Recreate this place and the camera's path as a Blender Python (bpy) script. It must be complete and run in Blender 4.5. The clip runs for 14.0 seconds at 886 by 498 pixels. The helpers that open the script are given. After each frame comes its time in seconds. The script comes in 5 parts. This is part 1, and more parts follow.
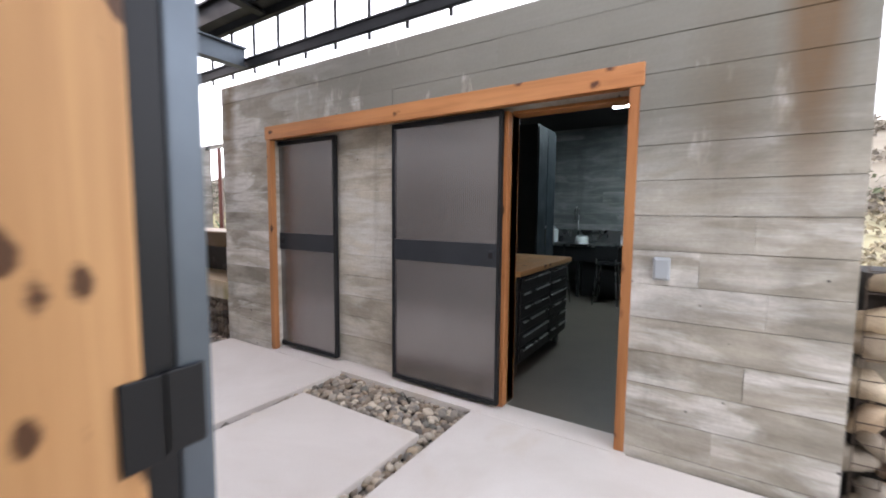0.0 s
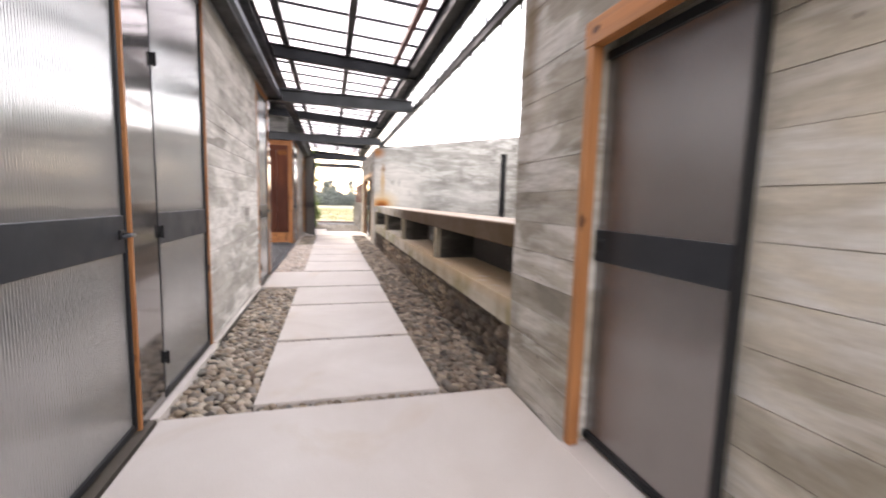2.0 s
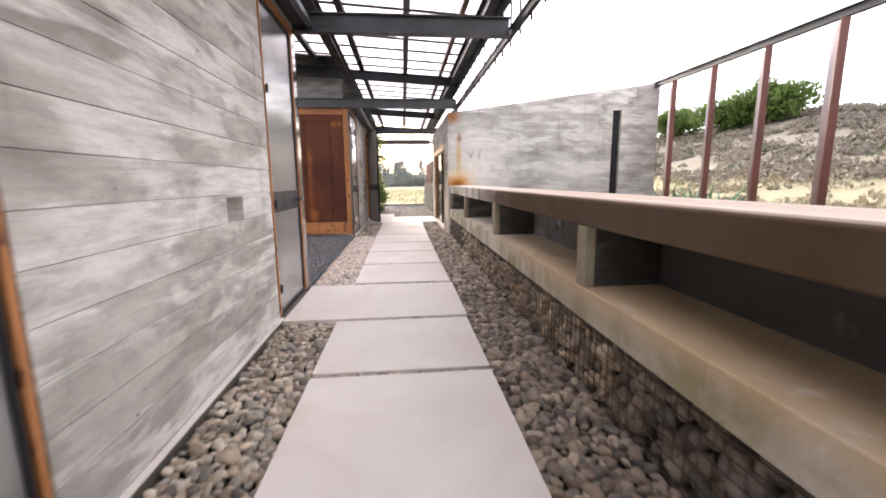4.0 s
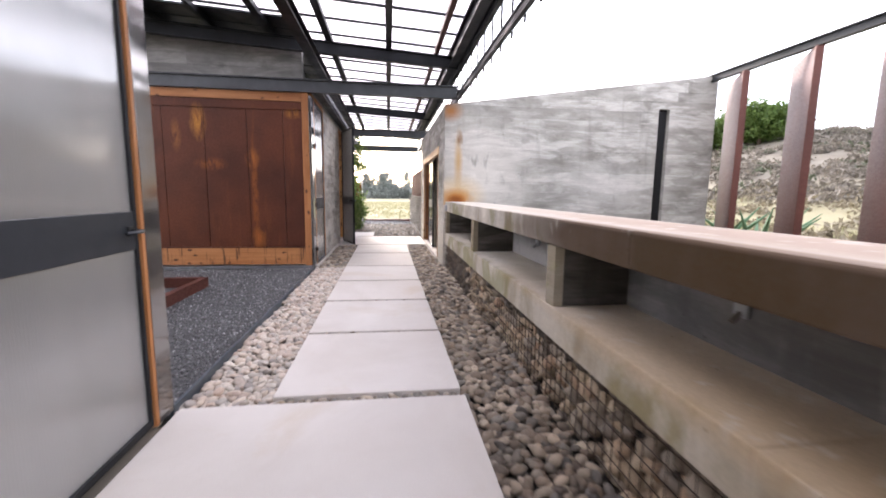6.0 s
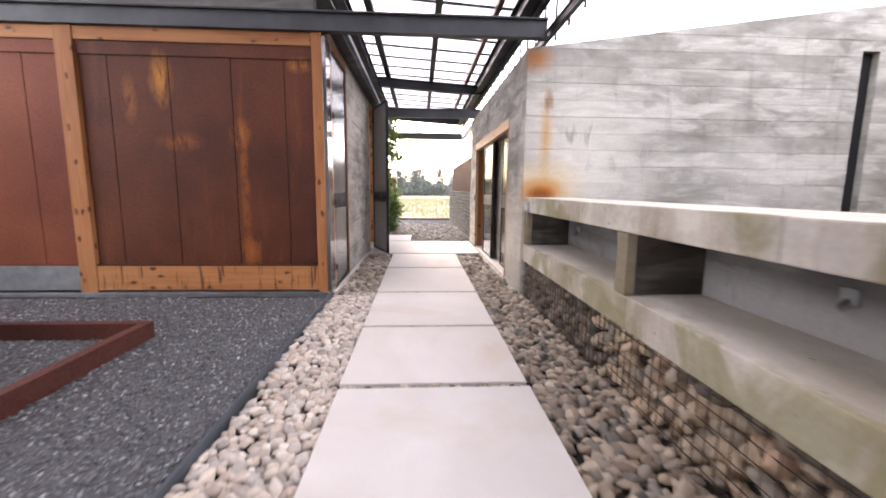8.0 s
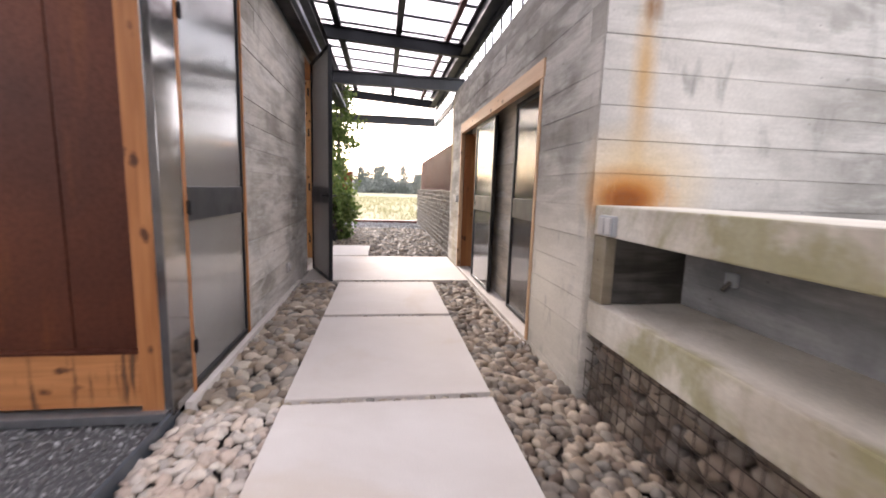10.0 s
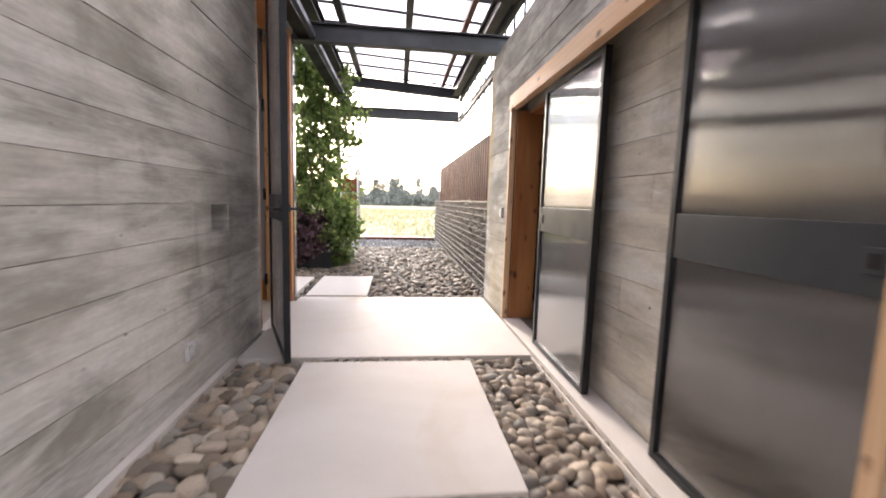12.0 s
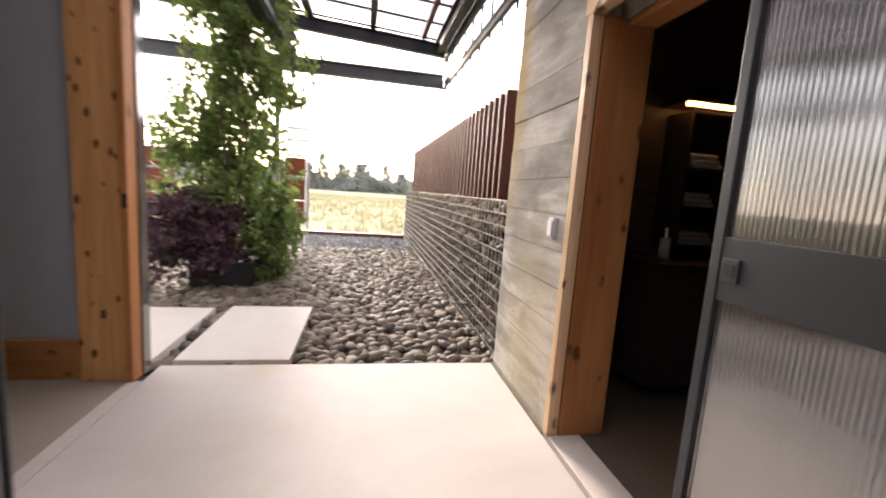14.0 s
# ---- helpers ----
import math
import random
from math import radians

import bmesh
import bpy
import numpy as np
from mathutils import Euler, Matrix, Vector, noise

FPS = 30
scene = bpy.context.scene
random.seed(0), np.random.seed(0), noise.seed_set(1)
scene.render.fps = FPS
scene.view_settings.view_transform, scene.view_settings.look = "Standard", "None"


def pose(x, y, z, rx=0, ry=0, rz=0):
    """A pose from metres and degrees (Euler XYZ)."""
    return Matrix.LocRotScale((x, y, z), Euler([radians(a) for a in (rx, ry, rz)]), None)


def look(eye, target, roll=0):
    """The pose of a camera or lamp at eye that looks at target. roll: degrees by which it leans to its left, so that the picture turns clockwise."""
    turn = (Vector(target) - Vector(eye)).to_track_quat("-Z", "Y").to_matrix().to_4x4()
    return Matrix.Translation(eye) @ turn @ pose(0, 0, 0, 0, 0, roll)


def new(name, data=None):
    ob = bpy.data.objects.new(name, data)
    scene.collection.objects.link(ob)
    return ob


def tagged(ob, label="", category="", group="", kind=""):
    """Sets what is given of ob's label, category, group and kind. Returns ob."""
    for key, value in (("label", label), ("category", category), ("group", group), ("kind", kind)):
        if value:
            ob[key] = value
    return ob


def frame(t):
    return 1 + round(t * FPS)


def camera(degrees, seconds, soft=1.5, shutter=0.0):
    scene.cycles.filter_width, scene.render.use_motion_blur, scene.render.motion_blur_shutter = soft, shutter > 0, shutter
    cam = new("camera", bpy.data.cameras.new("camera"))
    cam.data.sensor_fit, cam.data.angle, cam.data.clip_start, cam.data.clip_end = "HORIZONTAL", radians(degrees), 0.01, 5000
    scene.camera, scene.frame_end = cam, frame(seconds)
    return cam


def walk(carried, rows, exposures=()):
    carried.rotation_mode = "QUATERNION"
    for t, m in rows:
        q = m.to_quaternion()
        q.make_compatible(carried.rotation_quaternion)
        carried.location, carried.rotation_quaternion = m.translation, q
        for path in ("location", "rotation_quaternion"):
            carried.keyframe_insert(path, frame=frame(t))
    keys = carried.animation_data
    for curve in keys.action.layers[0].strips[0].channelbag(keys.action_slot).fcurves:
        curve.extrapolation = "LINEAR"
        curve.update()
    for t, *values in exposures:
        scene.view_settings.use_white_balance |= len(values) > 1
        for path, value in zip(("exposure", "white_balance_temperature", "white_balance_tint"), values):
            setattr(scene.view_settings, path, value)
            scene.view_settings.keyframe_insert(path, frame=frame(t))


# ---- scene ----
cam = camera(93.8, 14.0, soft=1.8, shutter=0.5)
PATH = [
    (0, (0.263, 0.482, 1.39), (-0.817, 2.156, 1.221), 0.5),
    (0.5, (-0.053, 0.896, 1.364), (-1.149, 2.561, 1.196), 1.1),
    (1, (-0.39, 1.288, 1.327), (-1.846, 2.648, 1.153), 3.0),
    (1.5, (-0.88, 1.552, 1.323), (-2.642, 2.471, 1.096), 1.7),
    (2, (-1.512, 1.766, 1.303), (-3.43, 2.286, 1.083), 1.6),
    (2.5, (-2.16, 1.859, 1.3), (-4.136, 2.032, 1.042), -0.6),
    (2.7, (-2.459, 1.858, 1.313), (-4.424, 2.023, 0.98), -0.9),
    (4.8, (-5.235, 2.013, 1.26), (-7.2, 2.232, 0.962), 0.2),
    (5, (-5.533, 2.033, 1.281), (-7.497, 2.269, 0.987), 0.7),
    (5.5, (-6.133, 2.065, 1.29), (-8.112, 2.2, 1.031), 1.7),
    (6, (-6.764, 2.023, 1.306), (-8.729, 2.284, 1.042), 0.8),
    (6.5, (-7.385, 1.975, 1.305), (-9.362, 2.126, 1.042), 1.2),
    (7, (-8.064, 1.883, 1.284), (-10.037, 2.084, 1.024), 0.5),
    (7.5, (-8.676, 1.855, 1.268), (-10.65, 2.005, 0.984), 0.7),
    (8, (-9.285, 1.789, 1.238), (-11.262, 1.901, 0.958), 0.6),
    (8.2, (-9.566, 1.777, 1.25), (-11.535, 1.939, 0.939), 0.5),
    (10.3, (-12.324, 1.821, 1.223), (-14.275, 2.149, 0.929), 2.0),
    (10.5, (-12.558, 1.815, 1.246), (-14.499, 2.173, 0.921), 1.5),
    (11, (-13.142, 1.871, 1.226), (-15.092, 2.178, 0.903), 2.7),
    (11.5, (-13.781, 1.878, 1.208), (-15.743, 2.114, 0.9), 2.6),
    (12, (-14.388, 1.932, 1.182), (-16.363, 2.149, 0.955), 1.7),
    (12.5, (-14.958, 1.999, 1.201), (-16.93, 2.148, 0.902), 4.4),
    (13, (-15.479, 1.978, 1.214), (-17.452, 2.145, 0.935), 3.7),
    (13.5, (-16.061, 2.047, 1.214), (-18.04, 2.236, 0.998), 5.3),
    (14, (-16.599, 2.023, 1.232), (-18.543, 2.405, 0.961), 4.1),
]
walk(cam, [(t, look(eye, target, roll)) for t, eye, target, roll in PATH],
     exposures=[(0.0, 2.4, 6400, 16), (0.8, 2.58, 6600, 14), (2.0, 2.54, 6850, 17), (2.6, 2.6, 7750, 20), (4.8, 2.24, 6350, 18),
                (8.2, 2.45, 6600, 20), (10.3, 2.32, 6650, 19), (12.5, 2.6, 6650, 16), (13.2, 2.56, 6650, 16), (14.0, 2.34, 7050, 19)])

# ---- daylight ----
SUN_AZ, SUN_EL = math.radians(190.5), math.radians(19)   # low in the direction of the walk, behind thin cloud
world = bpy.data.worlds.new("overcast_sky")
scene.world = world
world.use_nodes = True
wn, wl = world.node_tree.nodes, world.node_tree.links
wn.clear()
sky = wn.new("ShaderNodeTexSky")
sky.sky_type, sky.sun_disc = "NISHITA", False
sky.sun_elevation, sky.sun_rotation = SUN_EL, math.pi / 2 - SUN_AZ
cloud_at = wn.new("ShaderNodeTexCoord")
cloud = wn.new("ShaderNodeTexNoise")
cloud.inputs["Scale"].default_value, cloud.inputs["Detail"].default_value = 1.6, 6.0
cloud_ramp = wn.new("ShaderNodeMapRange")
for key, value in (("From Min", 0.38), ("From Max", 0.60), ("To Min", 0.32), ("To Max", 0.98)):
    cloud_ramp.inputs[key].default_value = value
veil = wn.new("ShaderNodeMix")
veil.data_type = "RGBA"
veil.inputs["B"].default_value = (9.0, 9.2, 9.6, 1)
sky_out = wn.new("ShaderNodeBackground")
sky_out.inputs["Strength"].default_value = 0.115
world_out = wn.new("ShaderNodeOutputWorld")
wl.new(cloud_at.outputs["Generated"], cloud.inputs["Vector"])
wl.new(cloud.outputs["Fac"], cloud_ramp.inputs["Value"])
wl.new(cloud_ramp.outputs["Result"], veil.inputs["Factor"])
wl.new(sky.outputs["Color"], veil.inputs["A"])
wl.new(veil.outputs["Result"], sky_out.inputs["Color"])
wl.new(sky_out.outputs["Background"], world_out.inputs["Surface"])

sun = new("sun", bpy.data.lights.new("sun", "SUN"))
sun.data.energy, sun.data.angle, sun.data.color = 1.4, math.radians(12), (1.0, 0.93, 0.83)
sun_from = Vector((math.cos(SUN_AZ) * math.cos(SUN_EL), math.sin(SUN_AZ) * math.cos(SUN_EL), math.sin(SUN_EL)))
sun.matrix_world = look(sun_from * 50, (0, 0, 0))


# ---- materials ----
class Nodes:
    """A small builder for node materials."""

    def __init__(self, name):
        self.mat = bpy.data.materials.new(name)
        self.mat.use_nodes = True
        self.n, self.l = self.mat.node_tree.nodes, self.mat.node_tree.links
        self.bsdf = self.n["Principled BSDF"]
        self.pos = self.n.new("ShaderNodeTexCoord").outputs["Object"]

    def put(self, socket, value):
        if isinstance(value, bpy.types.NodeSocket):
            self.l.new(value, socket)
        elif isinstance(value, tuple) and len(value) == 3 and socket.type == "RGBA":
            socket.default_value = (*value, 1)
        else:
            socket.default_value = value

    def set(self, **keys):
        for key, value in keys.items():
            self.put(self.bsdf.inputs[key.replace("_", " ")], value)
        return self

    def scaled(self, x, y, z, rot=(0, 0, 0), vector=None):
        m = self.n.new("ShaderNodeMapping")
        m.inputs["Scale"].default_value, m.inputs["Rotation"].default_value = (x, y, z), rot
        self.l.new(vector or self.pos, m.inputs["Vector"])
        return m.outputs["Vector"]

    def noise(self, scale, detail=4, vector=None, rough=0.55, warp=0.0):
        t = self.n.new("ShaderNodeTexNoise")
        t.inputs["Scale"].default_value, t.inputs["Detail"].default_value = scale, detail
        t.inputs["Roughness"].default_value, t.inputs["Distortion"].default_value = rough, warp
        self.l.new(vector or self.pos, t.inputs["Vector"])
        return t.outputs["Fac"]

    def cells(self, scale, vector=None, output="Distance"):
        t = self.n.new("ShaderNodeTexVoronoi")
        t.inputs["Scale"].default_value = scale
        self.l.new(vector or self.pos, t.inputs["Vector"])
        return t.outputs[output]

    def range(self, value, a, b, c=0.0, d=1.0):
        m = self.n.new("ShaderNodeMapRange")
        self.put(m.inputs["Value"], value)
        for key, v in (("From Min", a), ("From Max", b), ("To Min", c), ("To Max", d)):
            m.inputs[key].default_value = v
        return m.outputs["Result"]

    def math(self, op, a, b=0.0):
        m = self.n.new("ShaderNodeMath")
        m.operation = op
        self.put(m.inputs[0], a)
        self.put(m.inputs[1], b)
        return m.outputs["Value"]

    def mix(self, fac, a, b, blend="MIX"):
        m = self.n.new("ShaderNodeMix")
        m.data_type, m.blend_type = "RGBA", blend
        self.put(m.inputs["Factor"], fac)
        self.put(m.inputs["A"], a)
        self.put(m.inputs["B"], b)
        return m.outputs["Result"]

    def island(self):
        return self.n.new("ShaderNodeNewGeometry").outputs["Random Per Island"]

    def each(self):
        return self.n.new("ShaderNodeObjectInfo").outputs["Random"]

    def near(self, centre, radii):
        """1 at the centre of an ellipsoid in the place, 0 at its rim."""
        s = self.n.new("ShaderNodeMapping")
        s.vector_type = "TEXTURE"
        s.inputs["Location"].default_value, s.inputs["Scale"].default_value = centre, radii
        self.l.new(self.pos, s.inputs["Vector"])
        v = self.n.new("ShaderNodeVectorMath")
        v.operation = "LENGTH"
        self.l.new(s.outputs["Vector"], v.inputs[0])
        return self.range(v.outputs["Value"], 1.0, 0.15)

    def bump(self, height, strength=0.3, distance=0.01):
        b = self.n.new("ShaderNodeBump")
        b.inputs["Strength"].default_value, b.inputs["Distance"].default_value = strength, distance
        self.put(b.inputs["Height"], height)
        self.l.new(b.outputs["Normal"], self.bsdf.inputs["Normal"])
        return self


def concrete_material(name, dark, light, stains_and_shade=(), moss=0.0, pale=0.8, apart=11.0, tint=0.22, ribs=28):
    """Board-formed concrete: a tone for each board, fine grain along it, soft pale laitance, damp patches and pinholes."""
    m = Nodes(name)
    grain = m.noise(2.2, 6, m.scaled(0.8, 0.8, ribs), 0.6, 0.15)
    broad = m.noise(0.75, 4, m.scaled(1, 1, 1.5), 0.55, 0.6)
    blotch = m.noise(2.0, 5, m.scaled(0.8, 0.8, 2.4), 0.6, 0.3)
    fine = m.noise(60, 3)
    drift = m.n.new("ShaderNodeCombineXYZ")
    for socket in ("X", "Y"):
        m.l.new(m.math("MULTIPLY", m.each(), apart), drift.inputs[socket])
    moved = m.n.new("ShaderNodeVectorMath")
    m.l.new(m.scaled(0.8, 0.8, 3.0), moved.inputs[0])
    m.l.new(drift.outputs[0], moved.inputs[1])
    tone = m.math("ADD", m.math("MULTIPLY", m.each(), tint), m.math("ADD", m.math("MULTIPLY", m.range(broad, 0.36, 0.64), 0.32), m.math("MULTIPLY", m.range(blotch, 0.38, 0.62), 0.46)))
    col = m.mix(tone, dark, light)
    col = m.mix(m.range(grain, 0.45, 0.75, 0.0, 0.15), col, tuple(c * 0.55 for c in dark))
    wash = m.range(m.noise(1.5, 4, moved.outputs[0], 0.58, 0.6), 0.455, 0.565)
    wash = m.math("MULTIPLY", wash, m.range(m.each(), 0.0, 0.6, 0.4, 1.0))
    wash = m.math("MULTIPLY", wash, m.range(m.noise(4.5, 4, m.scaled(0.7, 0.7, 5.0), 0.6), 0.38, 0.58, 0.45, 1.0))
    wash = m.math("MULTIPLY", wash, m.range(grain, 0.35, 0.65, 1.0, 0.8))
    col = m.mix(m.math("MULTIPLY", wash, pale), col, (0.68, 0.655, 0.605))
    damp = m.range(m.noise(1.3, 5, m.scaled(1.1, 1.1, 2.0), 0.6, 0.4), 0.54, 0.68, 0.0, 0.45)
    col = m.mix(damp, col, tuple(c * 0.75 for c in dark))
    streak = m.range(m.noise(2.4, 5, m.scaled(2.2, 2.2, 0.28), 0.6, 0.3), 0.58, 0.72, 0.0, 0.28)
    col = m.mix(streak, col, tuple(c * 0.62 for c in dark))
    holes = m.range(m.cells(9), 0.05, 0.09, 1.0, 0.0)
    col = m.mix(m.math("MULTIPLY", holes, m.range(m.noise(5, 2), 0.5, 0.62)), col, (0.05, 0.05, 0.045))
    if moss:
        where = m.n.new("ShaderNodeSeparateXYZ")
        m.l.new(m.pos, where.inputs[0])
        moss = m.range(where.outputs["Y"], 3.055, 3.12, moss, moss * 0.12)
        brown = m.range(m.noise(2.0, 6, m.scaled(1, 1, 0.35), 0.62, 0.4), 0.46, 0.64)
        col = m.mix(m.math("MULTIPLY", brown, moss), col, (0.26, 0.20, 0.115))
        green = m.range(m.noise(1.5, 6, m.scaled(1, 1, 0.6), 0.65, 0.7), 0.50, 0.60)
        col = m.mix(m.math("MULTIPLY", green, moss), col, (0.235, 0.22, 0.07))
    for colour, centre, radii, force in stains_and_shade:
        patch = m.math("MULTIPLY", m.near(centre, radii), m.range(m.noise(7, 5, m.scaled(1, 1, 0.35)), 0.22, 0.42))
        col = m.mix(m.math("MINIMUM", m.math("MULTIPLY", patch, force), 0.94), col, colour)
    col = m.mix(m.range(fine, 0.3, 0.7, 0.0, 0.16), col, (0.1, 0.1, 0.095))
    m.set(Base_Color=col, Roughness=m.range(grain, 0.3, 0.7, 0.72, 0.92), Specular_IOR_Level=0.12)
    return m.bump(m.math("ADD", grain, m.math("MULTIPLY", fine, 0.25)), 0.32, 0.006).mat


def wood_material(name, axis, dark=(0.20, 0.068, 0.02), light=(0.47, 0.195, 0.068), knots=(0.29, 0.40), density=1.0, marks=0.0):
    m = Nodes(name)
    stretch = {"x": (0.6, 14, 14), "y": (14, 0.6, 14), "z": (14, 14, 0.6)}[axis]
    rings = m.noise(2.2, 5, m.scaled(*stretch), 0.55, 0.9)
    broad = m.noise(1.4, 3, m.scaled(*(min(s, 3) for s in stretch)))
    knot_scale = {"x": (4.2, 8, 8), "y": (8, 4.2, 8), "z": (8, 8, 4.2)}[axis]
    knot = m.math("ADD", m.cells(density, m.scaled(*knot_scale)), m.math("MULTIPLY", m.noise(16, 5), 0.4))
    tone = m.math("ADD", m.math("MULTIPLY", m.range(rings, 0.3, 0.7), 0.6), m.math("MULTIPLY", m.each(), 0.35))
    col = m.mix(tone, dark, light)
    col = m.mix(m.range(broad, 0.35, 0.7, 0.0, 0.5), col, (0.54, 0.265, 0.11))
    col = m.mix(m.range(knot, *knots, 0.9, 0.0), col, (0.055, 0.02, 0.01))
    if marks:
        drips = m.range(m.noise(5.5, 5, m.scaled(1, 3.0, 0.35), 0.6), 0.54, 0.64)
        col = m.mix(m.math("MULTIPLY", drips, marks), col, (0.035, 0.022, 0.016))
    m.set(Base_Color=col, Roughness=m.range(rings, 0.3, 0.7, 0.42, 0.62), Specular_IOR_Level=0.3)
    return m.bump(rings, 0.25, 0.003).mat


def metal_material(name, colour, rough, metallic=1.0, grime=0.3, coarse=3.0):
    m = Nodes(name)
    wear = m.noise(coarse, 5, None, 0.6, 0.3)
    fine = m.noise(45, 3)
    col = m.mix(m.range(wear, 0.35, 0.7, 0.0, grime), colour, tuple(c * 0.5 for c in colour))
    m.set(Base_Color=col, Metallic=metallic, Roughness=m.range(wear, 0.3, 0.7, rough * 0.8, rough * 1.3), Specular_IOR_Level=0.25)
    return m.bump(fine, 0.05, 0.002).mat


def rust_material(name, dark, light, patch, marks=()):
    m = Nodes(name)
    runs = m.noise(1.9, 6, m.scaled(1, 2.2, 0.3), 0.6, 0.15)
    fine = m.noise(38, 4)
    col = m.mix(m.range(m.noise(0.9, 4), 0.3, 0.7), dark, light)
    col = m.mix(m.range(runs, 0.58, 0.72, 0.0, patch * 0.55), col, (0.24, 0.075, 0.016))
    for colour, centre, radii in marks:
        torn = m.range(m.noise(5, 5, m.scaled(1, 2.2, 0.6), 0.65, 0.4), 0.40, 0.54)
        col = m.mix(m.math("MULTIPLY", m.near(centre, radii), torn), col, colour)
    col = m.mix(m.range(fine, 0.35, 0.7, 0.0, 0.3), col, tuple(c * 0.45 for c in dark))
    m.set(Base_Color=col, Roughness=m.range(fine, 0.3, 0.7, 0.42, 0.65), Metallic=0.1, Specular_IOR_Level=0.3)
    return m.bump(fine, 0.25, 0.003).mat


def stone_material(name, colours, each=False):
    m = Nodes(name)
    pick = m.each() if each else m.island()
    ramp = m.n.new("ShaderNodeValToRGB")
    ramp.color_ramp.interpolation = "LINEAR"
    while len(ramp.color_ramp.elements) < len(colours):
        ramp.color_ramp.elements.new(0.5)
    for k, (el, c) in enumerate(zip(ramp.color_ramp.elements, colours)):
        el.position, el.color = k / (len(colours) - 1), (*c, 1)
    m.l.new(pick, ramp.inputs["Fac"])
    grain = m.noise(55, 4)
    vein = m.noise(14, 4, None, 0.6, 1.0)
    col = m.mix(m.range(vein, 0.45, 0.75, 0.0, 0.45), ramp.outputs["Color"], (0.13, 0.105, 0.09))
    col = m.mix(m.range(grain, 0.45, 0.75, 0.0, 0.15), col, (0.36, 0.33, 0.30))
    m.set(Base_Color=col, Roughness=0.68, Specular_IOR_Level=0.2)
    return m.bump(grain, 0.25, 0.004).mat


def slab_material(name):
    m = Nodes(name)
    cloud_ = m.noise(0.9, 5, None, 0.6, 0.5)
    spots = m.range(m.noise(1.1, 5, None, 0.6, 0.6), 0.56, 0.72)
    speck = m.noise(120, 2)
    col = m.mix(m.range(cloud_, 0.3, 0.7), (0.54, 0.485, 0.43), (0.67, 0.625, 0.575))
    col = m.mix(m.math("MULTIPLY", spots, 0.35), col, (0.47, 0.34, 0.19))
    col = m.mix(m.range(speck, 0.35, 0.7, 0.0, 0.16), col, (0.40, 0.38, 0.35))
    col = m.mix(m.math("MULTIPLY", m.each(), 0.12), col, (0.42, 0.40, 0.37))
    m.set(Base_Color=col, Roughness=m.range(cloud_, 0.3, 0.7, 0.6, 0.8), Specular_IOR_Level=0.3)
    return m.bump(speck, 0.12, 0.002).mat


def plain_material(name, colour, rough=0.6, vary=0.25, scale=8.0, metallic=0.0):
    m = Nodes(name)
    n = m.noise(scale, 5)
    col = m.mix(m.range(n, 0.3, 0.7, 0.0, vary), colour, tuple(c * 0.55 for c in colour))
    m.set(Base_Color=col, Roughness=rough, Metallic=metallic, Specular_IOR_Level=0.3)
    return m.bump(n, 0.1, 0.004).mat


def leaf_material(name, a, b, glow=0.35):
    m = Nodes(name)
    col = m.mix(m.island(), a, b)
    col = m.mix(m.range(m.noise(2.0, 3), 0.35, 0.7, 0.0, 0.4), col, tuple(c * 0.5 for c in a))
    m.set(Base_Color=col, Roughness=0.55, Specular_IOR_Level=0.25)
    tr = m.n.new("ShaderNodeBsdfTranslucent")
    m.put(tr.inputs["Color"], col)
    mixer = m.n.new("ShaderNodeMixShader")
    mixer.inputs["Fac"].default_value = glow
    m.l.new(m.bsdf.outputs["BSDF"], mixer.inputs[1])
    m.l.new(tr.outputs["BSDF"], mixer.inputs[2])
    m.l.new(mixer.outputs["Shader"], m.n["Material Output"].inputs["Surface"])
    return m.mat


def glow_material(name, colour, strength):
    m = Nodes(name)
    m.set(Base_Color=(0.8, 0.8, 0.8), Emission_Color=colour, Emission_Strength=strength)
    return m.mat


def sheet_material():
    """Translucent ribbed roof sheet."""
    m = Nodes("polycarbonate_sheet")
    dirt = m.noise(1.3, 5)
    col = m.mix(m.range(dirt, 0.4, 0.7, 0.0, 0.35), (0.58, 0.56, 0.59), (0.46, 0.44, 0.45))
    tr = m.n.new("ShaderNodeBsdfTranslucent")
    m.put(tr.inputs["Color"], col)
    clear = m.n.new("ShaderNodeBsdfTransparent")
    m.put(clear.inputs["Color"], col)
    mixer = m.n.new("ShaderNodeMixShader")
    mixer.inputs["Fac"].default_value = 0.2
    m.l.new(tr.outputs["BSDF"], mixer.inputs[1])
    m.l.new(clear.outputs["BSDF"], mixer.inputs[2])
    m.l.new(mixer.outputs["Shader"], m.n["Material Output"].inputs["Surface"])
    return m.mat


def fluted_material(name, colour, rough, metal=0.85):
    m = Nodes(name)
    smear = m.noise(1.6, 4, m.scaled(1, 1, 0.4))
    scuff = m.noise(9, 5, m.scaled(1, 1, 0.6))
    col = m.mix(m.range(smear, 0.35, 0.7, 0.0, 0.4), colour, tuple(c * 0.6 for c in colour))
    m.set(Base_Color=col, Metallic=metal, Roughness=m.range(scuff, 0.3, 0.7, rough * 0.92, rough * 1.12))
    return m.mat


